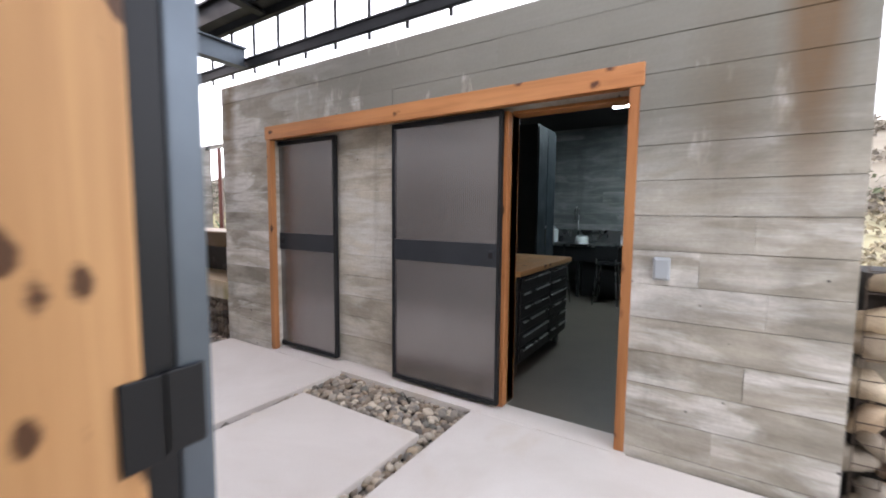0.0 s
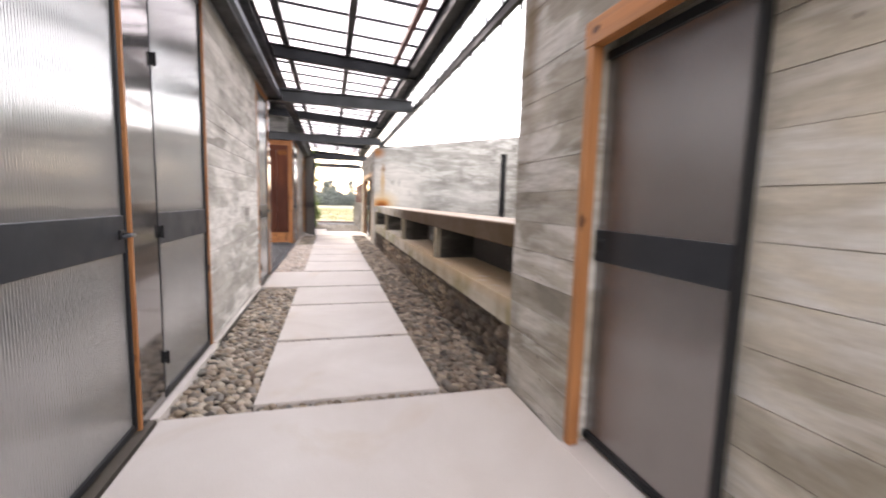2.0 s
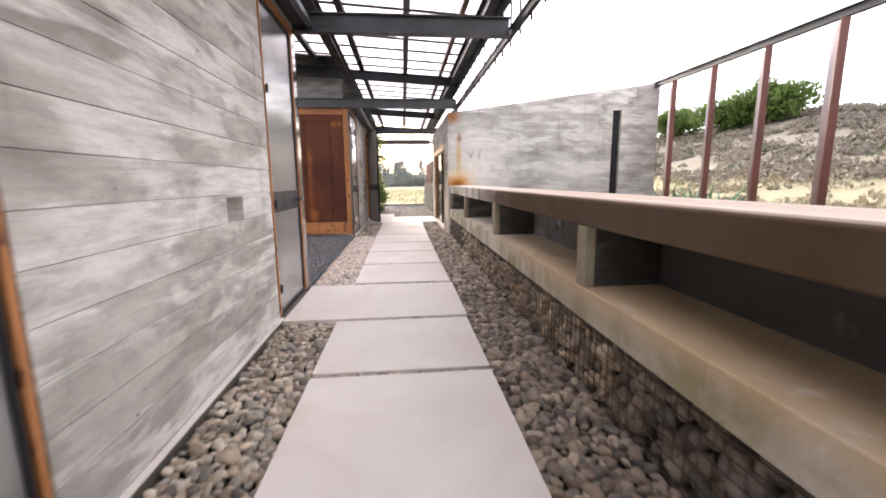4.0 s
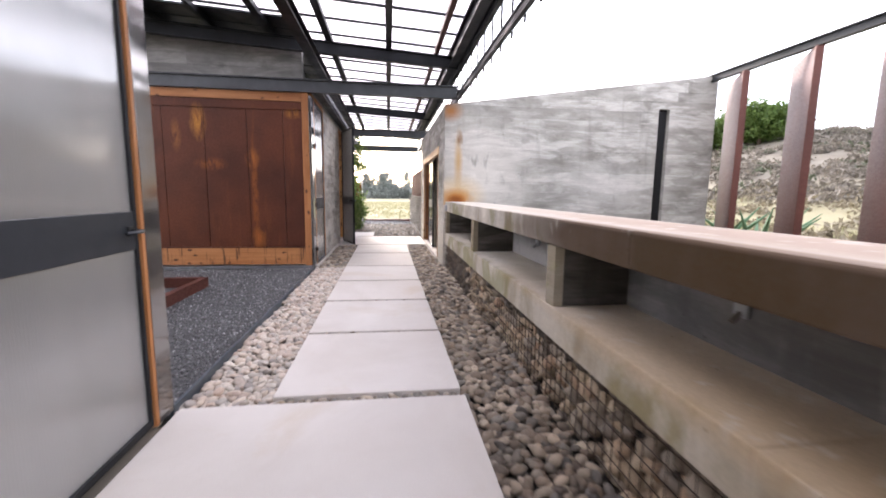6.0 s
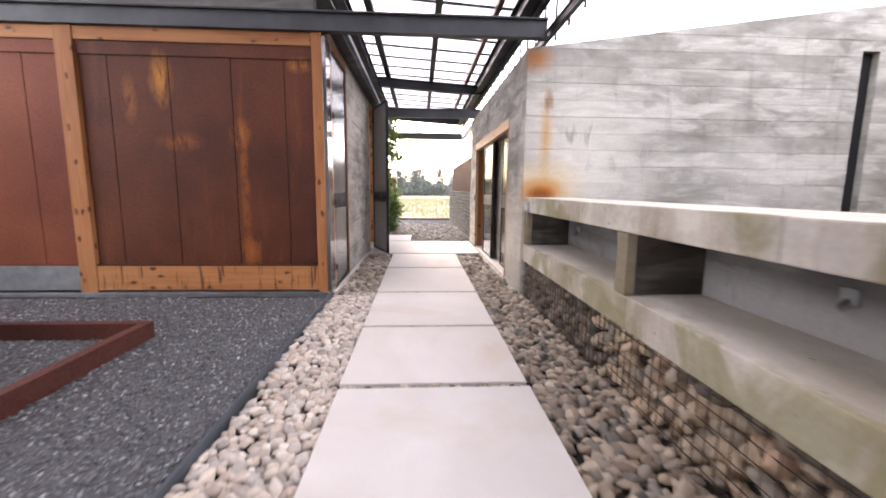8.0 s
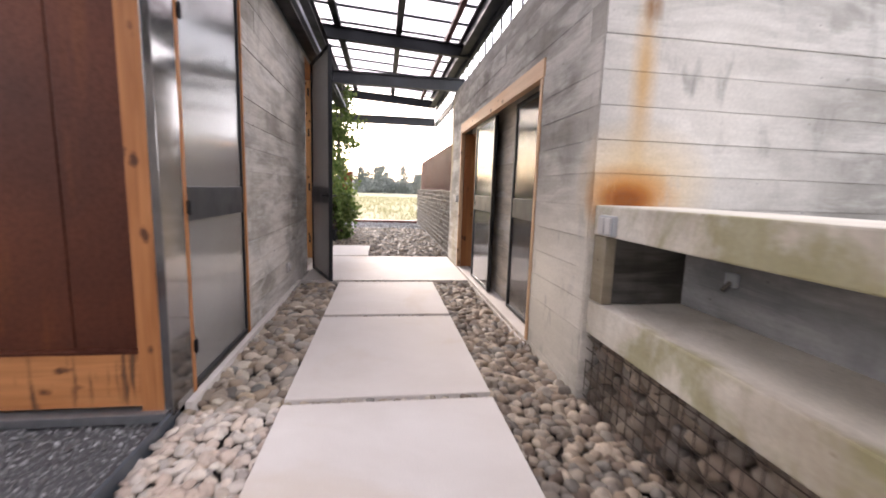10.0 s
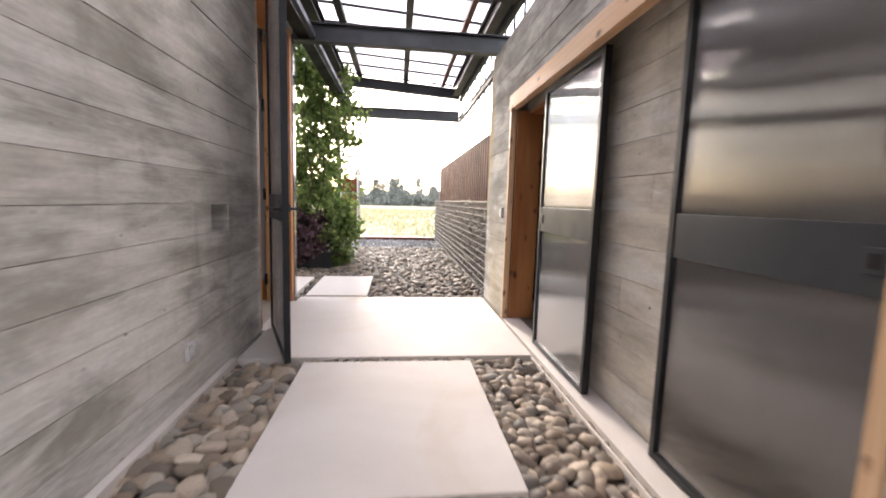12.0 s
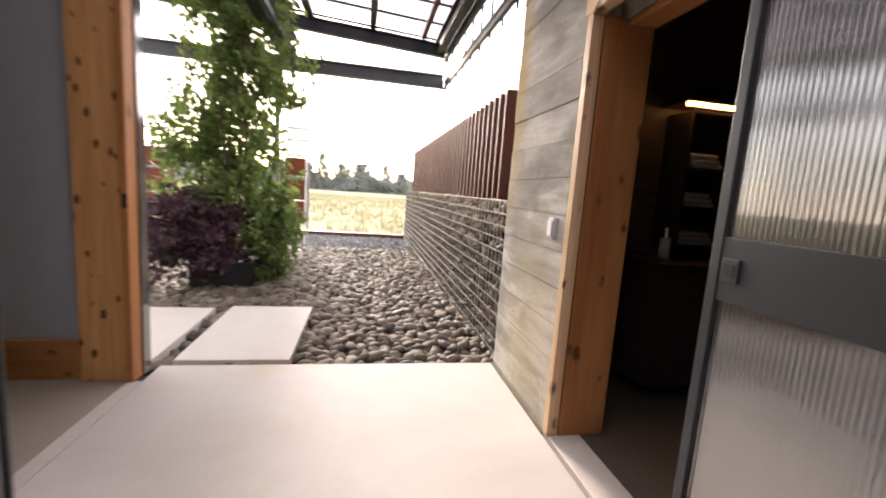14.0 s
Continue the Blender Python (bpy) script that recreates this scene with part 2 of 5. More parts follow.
RUST = (0.40, 0.145, 0.02)
CONCRETE = concrete_material("board_formed_concrete", (0.185, 0.172, 0.148), (0.56, 0.53, 0.475), pale=1.0, stains_and_shade=(
    ((0.14, 0.095, 0.055), (0.60, 3.02, 2.35), (0.10, 0.3, 1.0), 0.75), ((0.12, 0.085, 0.05), (0.30, 3.02, 1.9), (0.25, 0.3, 0.7), 0.4)))
CONCRETE_C = concrete_material("warm_board_formed_concrete", (0.185, 0.166, 0.132), (0.60, 0.545, 0.455), pale=1.0, apart=3.0, stains_and_shade=(
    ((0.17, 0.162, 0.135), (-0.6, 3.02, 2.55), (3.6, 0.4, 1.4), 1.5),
    ((0.14, 0.09, 0.05), (0.62, 3.02, 2.35), (0.16, 0.3, 1.1), 1.2), ((0.12, 0.085, 0.05), (0.30, 3.02, 1.9), (0.25, 0.3, 0.7), 0.5),
    ((0.17, 0.115, 0.055), (-4.1, 3.02, 2.5), (0.16, 0.4, 1.1), 0.8)))
# second left wall: passage light it lacks is added to its colour
CONCRETE_MID = concrete_material("warm_grey_lit_concrete", (0.23, 0.212, 0.18), (0.68, 0.635, 0.56), pale=1.0, apart=5.0)
# recessed walls: strong low sunlight on them is put into this paler tone
CONCRETE_PALE = concrete_material("sunlit_recess_concrete", (0.28, 0.245, 0.19), (0.80, 0.725, 0.60), pale=0.95, apart=2.0)
CONCRETE_B = concrete_material("board_formed_concrete_stained", (0.175, 0.165, 0.143), (0.45, 0.43, 0.39), pale=0.6, apart=0.7, tint=0.2, stains_and_shade=(
    ((0.74, 0.70, 0.63), (-14.2, 3.7, 1.7), (0.5, 1.3, 1.2), 0.7),
    ((0.70, 0.675, 0.63), (-14.2, 6.1, 1.45), (0.5, 1.6, 0.6), 0.4),
    ((0.74, 0.68, 0.57), (-15.0, 3.02, 0.55), (1.6, 0.25, 0.95), 0.85),
    ((0.62, 0.44, 0.20), (-14.20, 3.28, 1.28), (0.30, 0.55, 0.40), 0.85),
    ((0.44, 0.17, 0.03), (-14.22, 3.24, 1.22), (0.16, 0.36, 0.22), 1.2),
    ((0.22, 0.065, 0.012), (-14.22, 3.23, 1.20), (0.10, 0.20, 0.11), 1.3),
    ((0.50, 0.32, 0.14), (-14.23, 3.27, 1.9), (0.12, 0.10, 0.65), 0.9),
    ((0.20, 0.09, 0.03), (-14.23, 3.29, 2.28), (0.12, 0.07, 0.16), 1.0),
    (RUST, (-14.23, 3.12, 2.75), (0.2, 0.26, 0.2), 0.8),
    ((0.40, 0.27, 0.09), (-19.36, 3.0, 2.0), (0.2, 0.4, 1.1), 0.8),
    ((0.36, 0.27, 0.12), (-18.9, 3.0, 0.4), (0.5, 0.4, 0.9), 0.5)))
CONCRETE_BENCH = concrete_material("weathered_bench_concrete", (0.55, 0.505, 0.42), (0.80, 0.75, 0.65), moss=0.6, pale=0.5, ribs=5, stains_and_shade=(
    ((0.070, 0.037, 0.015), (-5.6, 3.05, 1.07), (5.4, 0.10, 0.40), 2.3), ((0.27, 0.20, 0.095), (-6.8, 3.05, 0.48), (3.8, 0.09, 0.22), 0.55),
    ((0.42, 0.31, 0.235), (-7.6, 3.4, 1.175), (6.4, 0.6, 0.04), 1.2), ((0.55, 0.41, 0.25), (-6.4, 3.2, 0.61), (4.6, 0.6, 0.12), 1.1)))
# back panel; its dark patch over the near cubbies is shade put into colour
CONCRETE_BACK = concrete_material("grey_cubby_back", (0.16, 0.16, 0.16), (0.32, 0.317, 0.31), pale=0.6, apart=1.0, stains_and_shade=(
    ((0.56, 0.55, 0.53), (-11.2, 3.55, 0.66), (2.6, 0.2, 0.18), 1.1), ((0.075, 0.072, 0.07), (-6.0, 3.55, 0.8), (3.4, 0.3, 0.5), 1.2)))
# near-black divider sides: shade inside the cubbies, put into the colour
CONCRETE_CHEEK = concrete_material("shaded_cheek_concrete", (0.035, 0.032, 0.028), (0.085, 0.078, 0.066), pale=0.15, apart=1.0)
# darker board concrete: shade under the roof deck is in its tone
CONCRETE_GABLE = concrete_material("shaded_gable_concrete", (0.16, 0.155, 0.145), (0.30, 0.29, 0.275), pale=0.35, apart=2.0)
# divider fronts: brown stain and moss, deepened by cubby shade in the colour
CONCRETE_BROWN = concrete_material("brown_stained_shaded_concrete", (0.20, 0.165, 0.115), (0.42, 0.365, 0.27), pale=0.15, moss=0.7)
CONCRETE_IN = concrete_material("interior_concrete", (0.11, 0.12, 0.12), (0.25, 0.265, 0.265), pale=0.3)
# far darker than the other interior concrete: the room's dimness in the colour
CONCRETE_DIM = concrete_material("dim_bath_concrete", (0.03, 0.027, 0.024), (0.055, 0.05, 0.045), pale=0.05)
SLAB = slab_material("pale_concrete_slab")
FLOOR_ROOM = plain_material("warm_floor_concrete", (0.36, 0.31, 0.25), 0.5, 0.35, 2.0)
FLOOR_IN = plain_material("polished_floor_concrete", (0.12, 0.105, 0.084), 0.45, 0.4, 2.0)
WOOD_X, WOOD_Y, WOOD_Z = (wood_material("fir_" + a, a) for a in "xyz")
# paler than the plain fir: light falling on the jambs is in the colour
WOOD_KNOTTY = wood_material("knotty_fir", "z", (0.40, 0.18, 0.062), (0.72, 0.42, 0.185), (0.36, 0.46), 2.0)
# bath house surround: sunlight on its front boards put into the pale tone
WOOD_PALE_X, WOOD_PALE_Z = (wood_material("sunlit_fir_" + a, a, (0.40, 0.25, 0.135), (0.66, 0.47, 0.30)) for a in "xz")
# doorway posts: the dark red-brown carries the shade of the reveal
WOOD_DEEP = wood_material("shaded_red_brown_fir", "z", (0.13, 0.042, 0.014), (0.33, 0.12, 0.04))
WOOD_MARKED = wood_material("fir_rail_marked", "y", marks=0.8)
STEEL_DARK = metal_material("dark_painted_steel", (0.024, 0.025, 0.027), 0.45, 0.35, 0.4)
STEEL_BLUE = metal_material("blue_grey_galvanised_steel", (0.13, 0.15, 0.17), 0.42, 0.6, 0.4)
STEEL_GREY = metal_material("weathered_grey_steel", (0.085, 0.089, 0.092), 0.45, 0.5, 0.5)
STEEL_BAND = metal_material("gunmetal_band", (0.055, 0.06, 0.068), 0.38, 0.6, 0.3)
STEEL_SHINE = metal_material("brushed_steel", (0.42, 0.42, 0.42), 0.27, 1.0, 0.35)
CABINET = metal_material("dark_cabinet_steel", (0.022, 0.030, 0.036), 0.5, 0.2, 0.3)
BLACK = plain_material("black_metal", (0.012, 0.012, 0.013), 0.45, 0.3)
FLUTED = fluted_material("fluted_panel_silver", (0.35, 0.352, 0.355), 0.05)
FLUTED_GREY = fluted_material("fluted_panel_grey", (0.40, 0.395, 0.385), 0.07, 0.6)
FLUTED_SMOKE = fluted_material("fluted_panel_smoke", (0.22, 0.213, 0.208), 0.06, 0.8)
CLADDING = fluted_material("smooth_steel_cladding", (0.30, 0.285, 0.275), 0.10, 0.85)
# open leaf's panel: its bright reflection is partly put into the pale base
FLUTED_PALE = fluted_material("fluted_panel_pale", (0.62, 0.61, 0.60), 0.06, 0.55)
FLUTED_DARK = fluted_material("fluted_panel_dark", (0.32, 0.303, 0.30), 0.2)
CORTEN = rust_material("corten_plate_dark", (0.062, 0.0175, 0.009), (0.14, 0.039, 0.016), 0.6, marks=(
    ((0.46, 0.19, 0.028), (-14.23, -1.07, 2.42), (0.3, 0.15, 0.34)), ((0.26, 0.09, 0.02), (-14.23, -1.42, 2.2), (0.3, 0.10, 0.30)),
    ((0.26, 0.075, 0.014), (-14.23, -0.22, 1.3), (0.3, 0.07, 1.25)), ((0.34, 0.11, 0.02), (-14.23, -0.24, 1.85), (0.3, 0.14, 0.2)),
    ((0.32, 0.10, 0.02), (-14.23, -0.18, 0.5), (0.3, 0.15, 0.25)), ((0.40, 0.16, 0.025), (-14.23, 0.44, 2.6), (0.3, 0.16, 0.10)),
    ((0.24, 0.07, 0.015), (-14.23, -0.9, 1.75), (0.3, 0.30, 0.12))))
CORTEN_RED = rust_material("corten_plate_red", (0.135, 0.035, 0.017), (0.24, 0.068, 0.031), 0.4)
RUST_POST = rust_material("red_oxide_steel", (0.070, 0.025, 0.019), (0.125, 0.043, 0.031), 0.2)
GALV = metal_material("galvanised_sheet", (0.30, 0.31, 0.32), 0.4, 0.8, 0.6, 6.0)
SHEET = sheet_material()
RIVER = ((0.08, 0.072, 0.062), (0.36, 0.28, 0.20), (0.15, 0.145, 0.125), (0.50, 0.41, 0.31), (0.20, 0.19, 0.17), (0.58, 0.50, 0.39), (0.13, 0.095, 0.07), (0.40, 0.315, 0.215))
RIVER_PALE = ((0.34, 0.295, 0.245), (0.58, 0.48, 0.385), (0.42, 0.385, 0.34), (0.66, 0.57, 0.47), (0.46, 0.36, 0.29), (0.68, 0.61, 0.52), (0.29, 0.26, 0.235), (0.55, 0.43, 0.34))
RIVER_DARK = ((0.045, 0.04, 0.034), (0.23, 0.175, 0.125), (0.10, 0.092, 0.08), (0.34, 0.275, 0.20), (0.13, 0.12, 0.105), (0.42, 0.335, 0.245), (0.075, 0.055, 0.042), (0.25, 0.185, 0.13))
RIVER_MIX = ((0.07, 0.062, 0.052), (0.32, 0.25, 0.18), (0.15, 0.135, 0.115), (0.44, 0.355, 0.26), (0.19, 0.175, 0.15), (0.52, 0.425, 0.32), (0.12, 0.085, 0.062), (0.34, 0.26, 0.18))
PEBBLE, PEBBLE_EACH = stone_material("river_pebbles", RIVER), stone_material("single_river_pebble", RIVER, True)
PEBBLE_PALE, PEBBLE_PALE_EACH = stone_material("pale_pebbles", RIVER_PALE), stone_material("single_pale_pebble", RIVER_PALE, True)
PEBBLE_DARK = stone_material("grey_pebbles", RIVER_DARK)
PEBBLE_MIX, PEBBLE_MIX_EACH = stone_material("brown_pebbles", RIVER_MIX), stone_material("single_brown_pebble", RIVER_MIX, True)
PEBBLE_GARDEN = stone_material("garden_pebbles", ((0.035, 0.032, 0.028), (0.15, 0.115, 0.08), (0.07, 0.064, 0.055), (0.23, 0.185, 0.135), (0.095, 0.088, 0.076), (0.27, 0.22, 0.165), (0.06, 0.047, 0.036), (0.165, 0.125, 0.088)))
ROCK = stone_material("gabion_stone", ((0.22, 0.185, 0.15), (0.52, 0.40, 0.265), (0.34, 0.30, 0.25), (0.64, 0.52, 0.36), (0.44, 0.29, 0.19)), each=True)
ROCK_FAR = stone_material("gabion_stone_joined", ((0.075, 0.064, 0.055), (0.19, 0.15, 0.11), (0.125, 0.112, 0.098), (0.28, 0.225, 0.165), (0.16, 0.113, 0.084)))
ROCK_DARK = stone_material("dark_gabion_stone", ((0.05, 0.044, 0.038), (0.14, 0.115, 0.09), (0.09, 0.082, 0.072), (0.22, 0.185, 0.145), (0.12, 0.09, 0.07)), each=True)
BOULDER = plain_material("pale_boulder", (0.50, 0.48, 0.44), 0.85, 0.7, 3.5)
CINDER = stone_material("black_cinder", ((0.08, 0.080, 0.082), (0.15, 0.15, 0.152), (0.25, 0.25, 0.252), (0.115, 0.116, 0.118), (0.19, 0.19, 0.192), (0.135, 0.136, 0.138), (0.17, 0.17, 0.172), (0.50, 0.50, 0.50)))
CINDER_DUST = plain_material("cinder_dust", (0.10, 0.10, 0.101), 0.95, 0.6, 18)
SOIL = plain_material("soil", (0.035, 0.03, 0.026), 0.95, 0.5, 14)
WIRE = metal_material("gabion_wire", (0.30, 0.29, 0.28), 0.45, 0.8, 0.6, 9.0)
WIRE_RUST = metal_material("rusty_wire", (0.10, 0.075, 0.06), 0.6, 0.5, 0.6, 9.0)
LEAF = leaf_material("vine_leaf", (0.085, 0.145, 0.04), (0.25, 0.32, 0.10), 0.5)
LEAF_PURPLE = leaf_material("purple_leaf", (0.05, 0.028, 0.036), (0.115, 0.06, 0.075), 0.3)
LEAF_TREE = leaf_material("tree_leaf", (0.055, 0.10, 0.02), (0.11, 0.165, 0.035), 0.3)
# greyed and lightened: distance haze put into the leaf colour
LEAF_HAZY = leaf_material("far_wood", (0.17, 0.19, 0.17), (0.26, 0.28, 0.25), 0.25)
GRASS = leaf_material("dry_grass", (0.29, 0.28, 0.15), (0.39, 0.365, 0.22), 0.3)
SAGE = leaf_material("hill_scrub", (0.125, 0.108, 0.088), (0.20, 0.175, 0.14), 0.3)
STRAW = leaf_material("straw_scrub", (0.17, 0.145, 0.10), (0.26, 0.225, 0.15), 0.25)
SCRUB_GREEN = leaf_material("green_scrub", (0.06, 0.072, 0.042), (0.10, 0.11, 0.065), 0.2)
AGAVE = leaf_material("agave", (0.08, 0.16, 0.09), (0.14, 0.24, 0.13), 0.1)
BARK = plain_material("bark", (0.09, 0.065, 0.045), 0.9, 0.5, 12)
PLASTIC_GREY = plain_material("grey_cover", (0.38, 0.40, 0.41), 0.45, 0.15)
PALE_COVER = plain_material("pale_grey_cover", (0.50, 0.49, 0.47), 0.6, 0.3)
WHITE = plain_material("white_plastic", (0.75, 0.76, 0.76), 0.4, 0.1)
PAINT_GREY = plain_material("grey_wall_paint", (0.36, 0.38, 0.395), 0.75, 0.12, 2.0)
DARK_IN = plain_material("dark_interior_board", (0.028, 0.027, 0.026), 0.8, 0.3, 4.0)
TOWEL = plain_material("pale_towel", (0.42, 0.46, 0.46), 0.95, 0.3, 30)
BENCHTOP = wood_material("oiled_butcher_block", "y", (0.26, 0.13, 0.05), (0.46, 0.27, 0.12))
LAMP_COOL = glow_material("cool_lamp", (0.78, 0.96, 1.0), 12.0)
LAMP_WARM = glow_material("warm_lamp", (1.0, 0.42, 0.12), 5.0)


# ---- builders ----
def cuboid(x0, x1, y0, y1, z0, z1, bevel=0.0):
    bm = bmesh.new()
    bmesh.ops.create_cube(bm, size=1.0, matrix=Matrix.LocRotScale(
        ((x0 + x1) / 2, (y0 + y1) / 2, (z0 + z1) / 2), None, (abs(x1 - x0), abs(y1 - y0), abs(z1 - z0))))
    if bevel:
        bmesh.ops.bevel(bm, geom=bm.edges[:], offset=bevel, segments=2, affect="EDGES", profile=0.6)
    return bm


def rod(a, b, r0, r1=None, sides=12):
    a, b = Vector(a), Vector(b)
    bm = bmesh.new()
    turn = (b - a).to_track_quat("Z", "Y")
    bmesh.ops.create_cone(bm, cap_ends=True, segments=sides, radius1=r0, radius2=r0 if r1 is None else r1,
                          depth=(b - a).length, matrix=Matrix.LocRotScale((a + b) / 2, turn, None))
    return bm


def joined(*parts_):
    out = bmesh.new()
    for bm in parts_:
        me = bpy.data.meshes.new("tmp")
        bm.to_mesh(me)
        bm.free()
        out.from_mesh(me)
        bpy.data.meshes.remove(me)
    return out


def turned(bm, m):
    bmesh.ops.transform(bm, matrix=m, verts=bm.verts[:])
    return bm


def thing(name, label, category, at=(0, 0, 0), group="", kind=""):
    ob = new(name)
    ob.location = at
    ob.empty_display_size = 0.1
    return tagged(ob, label, category, group, kind)


def hang(ob, parent):
    """Parents ob, whose mesh is in the place's own coordinates."""
    ob.parent = parent
    if parent.type == "EMPTY":
        ob.matrix_parent_inverse = parent.matrix_basis.inverted()
    return ob


def part(name, bm, material, parent=None, label="", smooth=False):
    me = bpy.data.meshes.new(name)
    bm.to_mesh(me)
    bm.free()
    me.materials.append(material)
    if smooth:
        me.shade_smooth()
    ob = new(name, me)
    if label:
        ob["label"] = label
    return hang(ob, parent) if parent else ob


def array_mesh(name, verts, faces, material, smooth=False):
    """A mesh from numpy arrays; every face has the same number of corners."""
    verts, faces = np.asarray(verts, np.float32), np.asarray(faces, np.int32)
    me = bpy.data.meshes.new(name)
    k = faces.shape[1]
    me.vertices.add(len(verts))
    me.vertices.foreach_set("co", verts.ravel())
    me.loops.add(faces.size)
    me.loops.foreach_set("vertex_index", faces.ravel())
    me.polygons.add(len(faces))
    me.polygons.foreach_set("loop_start", np.arange(0, faces.size, k, dtype=np.int32))
    me.update(calc_edges=True)
    me.validate()
    me.materials.append(material)
    if smooth:
        me.shade_smooth()
    else:
        me.shade_flat()
    return me


class Blocks:
    """Many blocks joined in one mesh."""
    CORNERS = [(0, 3, 2, 1), (4, 5, 6, 7), (0, 1, 5, 4), (1, 2, 6, 5), (2, 3, 7, 6), (3, 0, 4, 7)]

    def __init__(self):
        self.v, self.f = [], []

    def add(self, x0, x1, y0, y1, z0, z1, z1b=None, along="x"):
        """z1b: the top's height at the far end of the axis named along."""
        zb = z1 if z1b is None else z1b
        tops = (z1, zb, zb, z1) if along == "x" else (z1, z1, zb, zb)
        k = len(self.v)
        ring = [(x0, y0), (x1, y0), (x1, y1), (x0, y1)]
        self.v += [(x, y, z0) for x, y in ring] + [(x, y, z) for (x, y), z in zip(ring, tops)]
        self.f += [tuple(k + i for i in face) for face in self.CORNERS]

    def made(self, name, material, parent=None, label=""):
        ob = new(name, array_mesh(name, self.v, self.f, material))
        if label:
            ob["label"] = label
        return hang(ob, parent) if parent else ob


BOARD = 0.19


def board_wall(name, material, axis, face, back, a0, a1, z0, top, holes=(), label="", seed=1, relief=True):
    """A cast wall with the relief of its form boards. axis: the way it runs; face and back: its two sides on the other axis;
    top: a height, or a pair of heights at a0 and a1; holes: (a, b, bottom, top)."""
    rng = random.Random(seed)
    t0, t1 = top if isinstance(top, tuple) else (top, top)
    high = lambda a: t0 + (t1 - t0) * (a - a0) / (a1 - a0)
    blocks = Blocks()
    away = 1 if back > face else -1

    def add(target, a, b, za, zb, proud, deep=None):
        f = face - away * proud
        g = back if deep is None else deep
        lo, hi = min(f, g), max(f, g)
        ta, tb = min(zb, high(a)), min(zb, high(b))
        if ta <= za + 0.004 or tb <= za + 0.004:
            return
        if axis == "x":
            target.add(a, b, lo, hi, za, ta, tb, "x")
        else:
            target.add(lo, hi, a, b, za, ta, tb, "y")

    def runs(a, b, za, zb):
        cuts = [(a, b)]
        for ha, hb, hz0, hz1 in holes:
            if hz0 < zb - 0.001 and hz1 > za + 0.001:
                cuts = [piece for p, q in cuts for piece in ((p, min(q, ha)), (max(p, hb), q)) if piece[1] - piece[0] > 0.003]
        return cuts

    z, boards = z0, []
    while z < max(t0, t1) - 0.003:
        zt = min(z + BOARD, max(t0, t1))
        rows_ = sorted({z, zt, *(h for hole in holes for h in hole[2:] if z + 0.004 < h < zt - 0.004)})
        joints, a = [a0], a0 + rng.uniform(2.2, 5.0)
        while a < a1 - 0.3:
            joints.append(a)
            a += rng.uniform(4.0, 7.0)
        joints.append(a1)
        for p, q in zip(joints, joints[1:]):
            proud = rng.uniform(-0.003, 0.004)
            board = Blocks()
            for lo, hi in zip(rows_, rows_[1:]):
                for u, w in runs(p, q, lo, hi):
                    n = max(1, int((w - u) / 0.12)) if hi > min(high(u), high(w)) else 1
                    for i in range(n):
                        ca, cb = u + (w - u) * i / n, u + (w - u) * (i + 1) / n
                        add(blocks, ca, cb, lo, hi, -0.012)
                        if relief:
                            add(board, ca + (0.0015 if i == 0 and u == p else 0), cb, lo + (0.0018 if lo == z else 0), hi - (0.0018 if hi == zt else 0), proud, face + away * 0.0125)
            if board.v:
                boards.append(board)
            if relief and rng.random() < 0.9 and zt < min(t0, t1) - 0.02:
                u = rng.uniform(p, p + (q - p) * 0.25)
                for s, e in runs(u, rng.uniform(u + 0.3, max(q, u + 0.35)), zt - 0.003, zt + 0.003):
                    e = min(e, a1)
                    if e - s > 0.05:
                        add(blocks, s, e, zt - 0.0018, zt + 0.0018, rng.uniform(0.005, 0.012), face + away * 0.02)
        z = zt
    wall = tagged(blocks.made(name, material), label, "wall", kind="structure")
    for board in boards:
        board.made("board_imprint", material, wall)
    return wall


def i_beam(axis, a0, a1, c, z0, z1, wide, lip=0.016, web=0.012, rise=0.0):
    """A rolled steel beam along x or y; rise: how much the far end lies higher."""
    h, w = wide / 2, web
    outline = [(-h, z0), (h, z0), (h, z0 + lip), (w, z0 + lip), (w, z1 - lip), (h, z1 - lip), (h, z1), (-h, z1), (-h, z1 - lip), (-w, z1 - lip), (-w, z0 + lip), (-h, z0 + lip)]
    bm = bmesh.new()
    ends = [[bm.verts.new((a, c + u, z + up) if axis == "x" else (c + u, a, z + up)) for u, z in outline] for a, up in ((a0, 0.0), (a1, rise))]
    n = len(outline)
    for k in range(n):
        bm.faces.new((ends[0][k], ends[0][(k + 1) % n], ends[1][(k + 1) % n], ends[1][k]))
    for end in ends:
        for quad in ((0, 1, 2, 11), (2, 3, 10, 11), (3, 4, 9, 10), (4, 5, 8, 9), (5, 6, 7, 8)):
            bm.faces.new([end[q] for q in quad])
    bmesh.ops.recalc_face_normals(bm, faces=bm.faces[:])
    return bm


# rounded stones, made once
def rock_shape(seed, subdiv, rough_):
    bm = bmesh.new()
    bmesh.ops.create_icosphere(bm, subdivisions=subdiv, radius=0.5)
    for v in bm.verts:
        v.co *= 1 + rough_ * noise.noise(v.co * 2.3 + Vector((seed * 7.1, seed * 3.3, 0)))
    v = np.array([v.co[:] for v in bm.verts])
    f = np.array([[w.index for w in face.verts] for face in bm.faces])
    bm.free()
    return v, f


ROUND = [rock_shape(k, 2, 0.35) for k in range(6)]


def turn_matrix(rng, tilt):
    a, b, c = rng.uniform(-tilt, tilt), rng.uniform(-tilt, tilt), rng.uniform(0, 2 * math.pi)
    return np.array(Euler((a, b, c)).to_matrix())


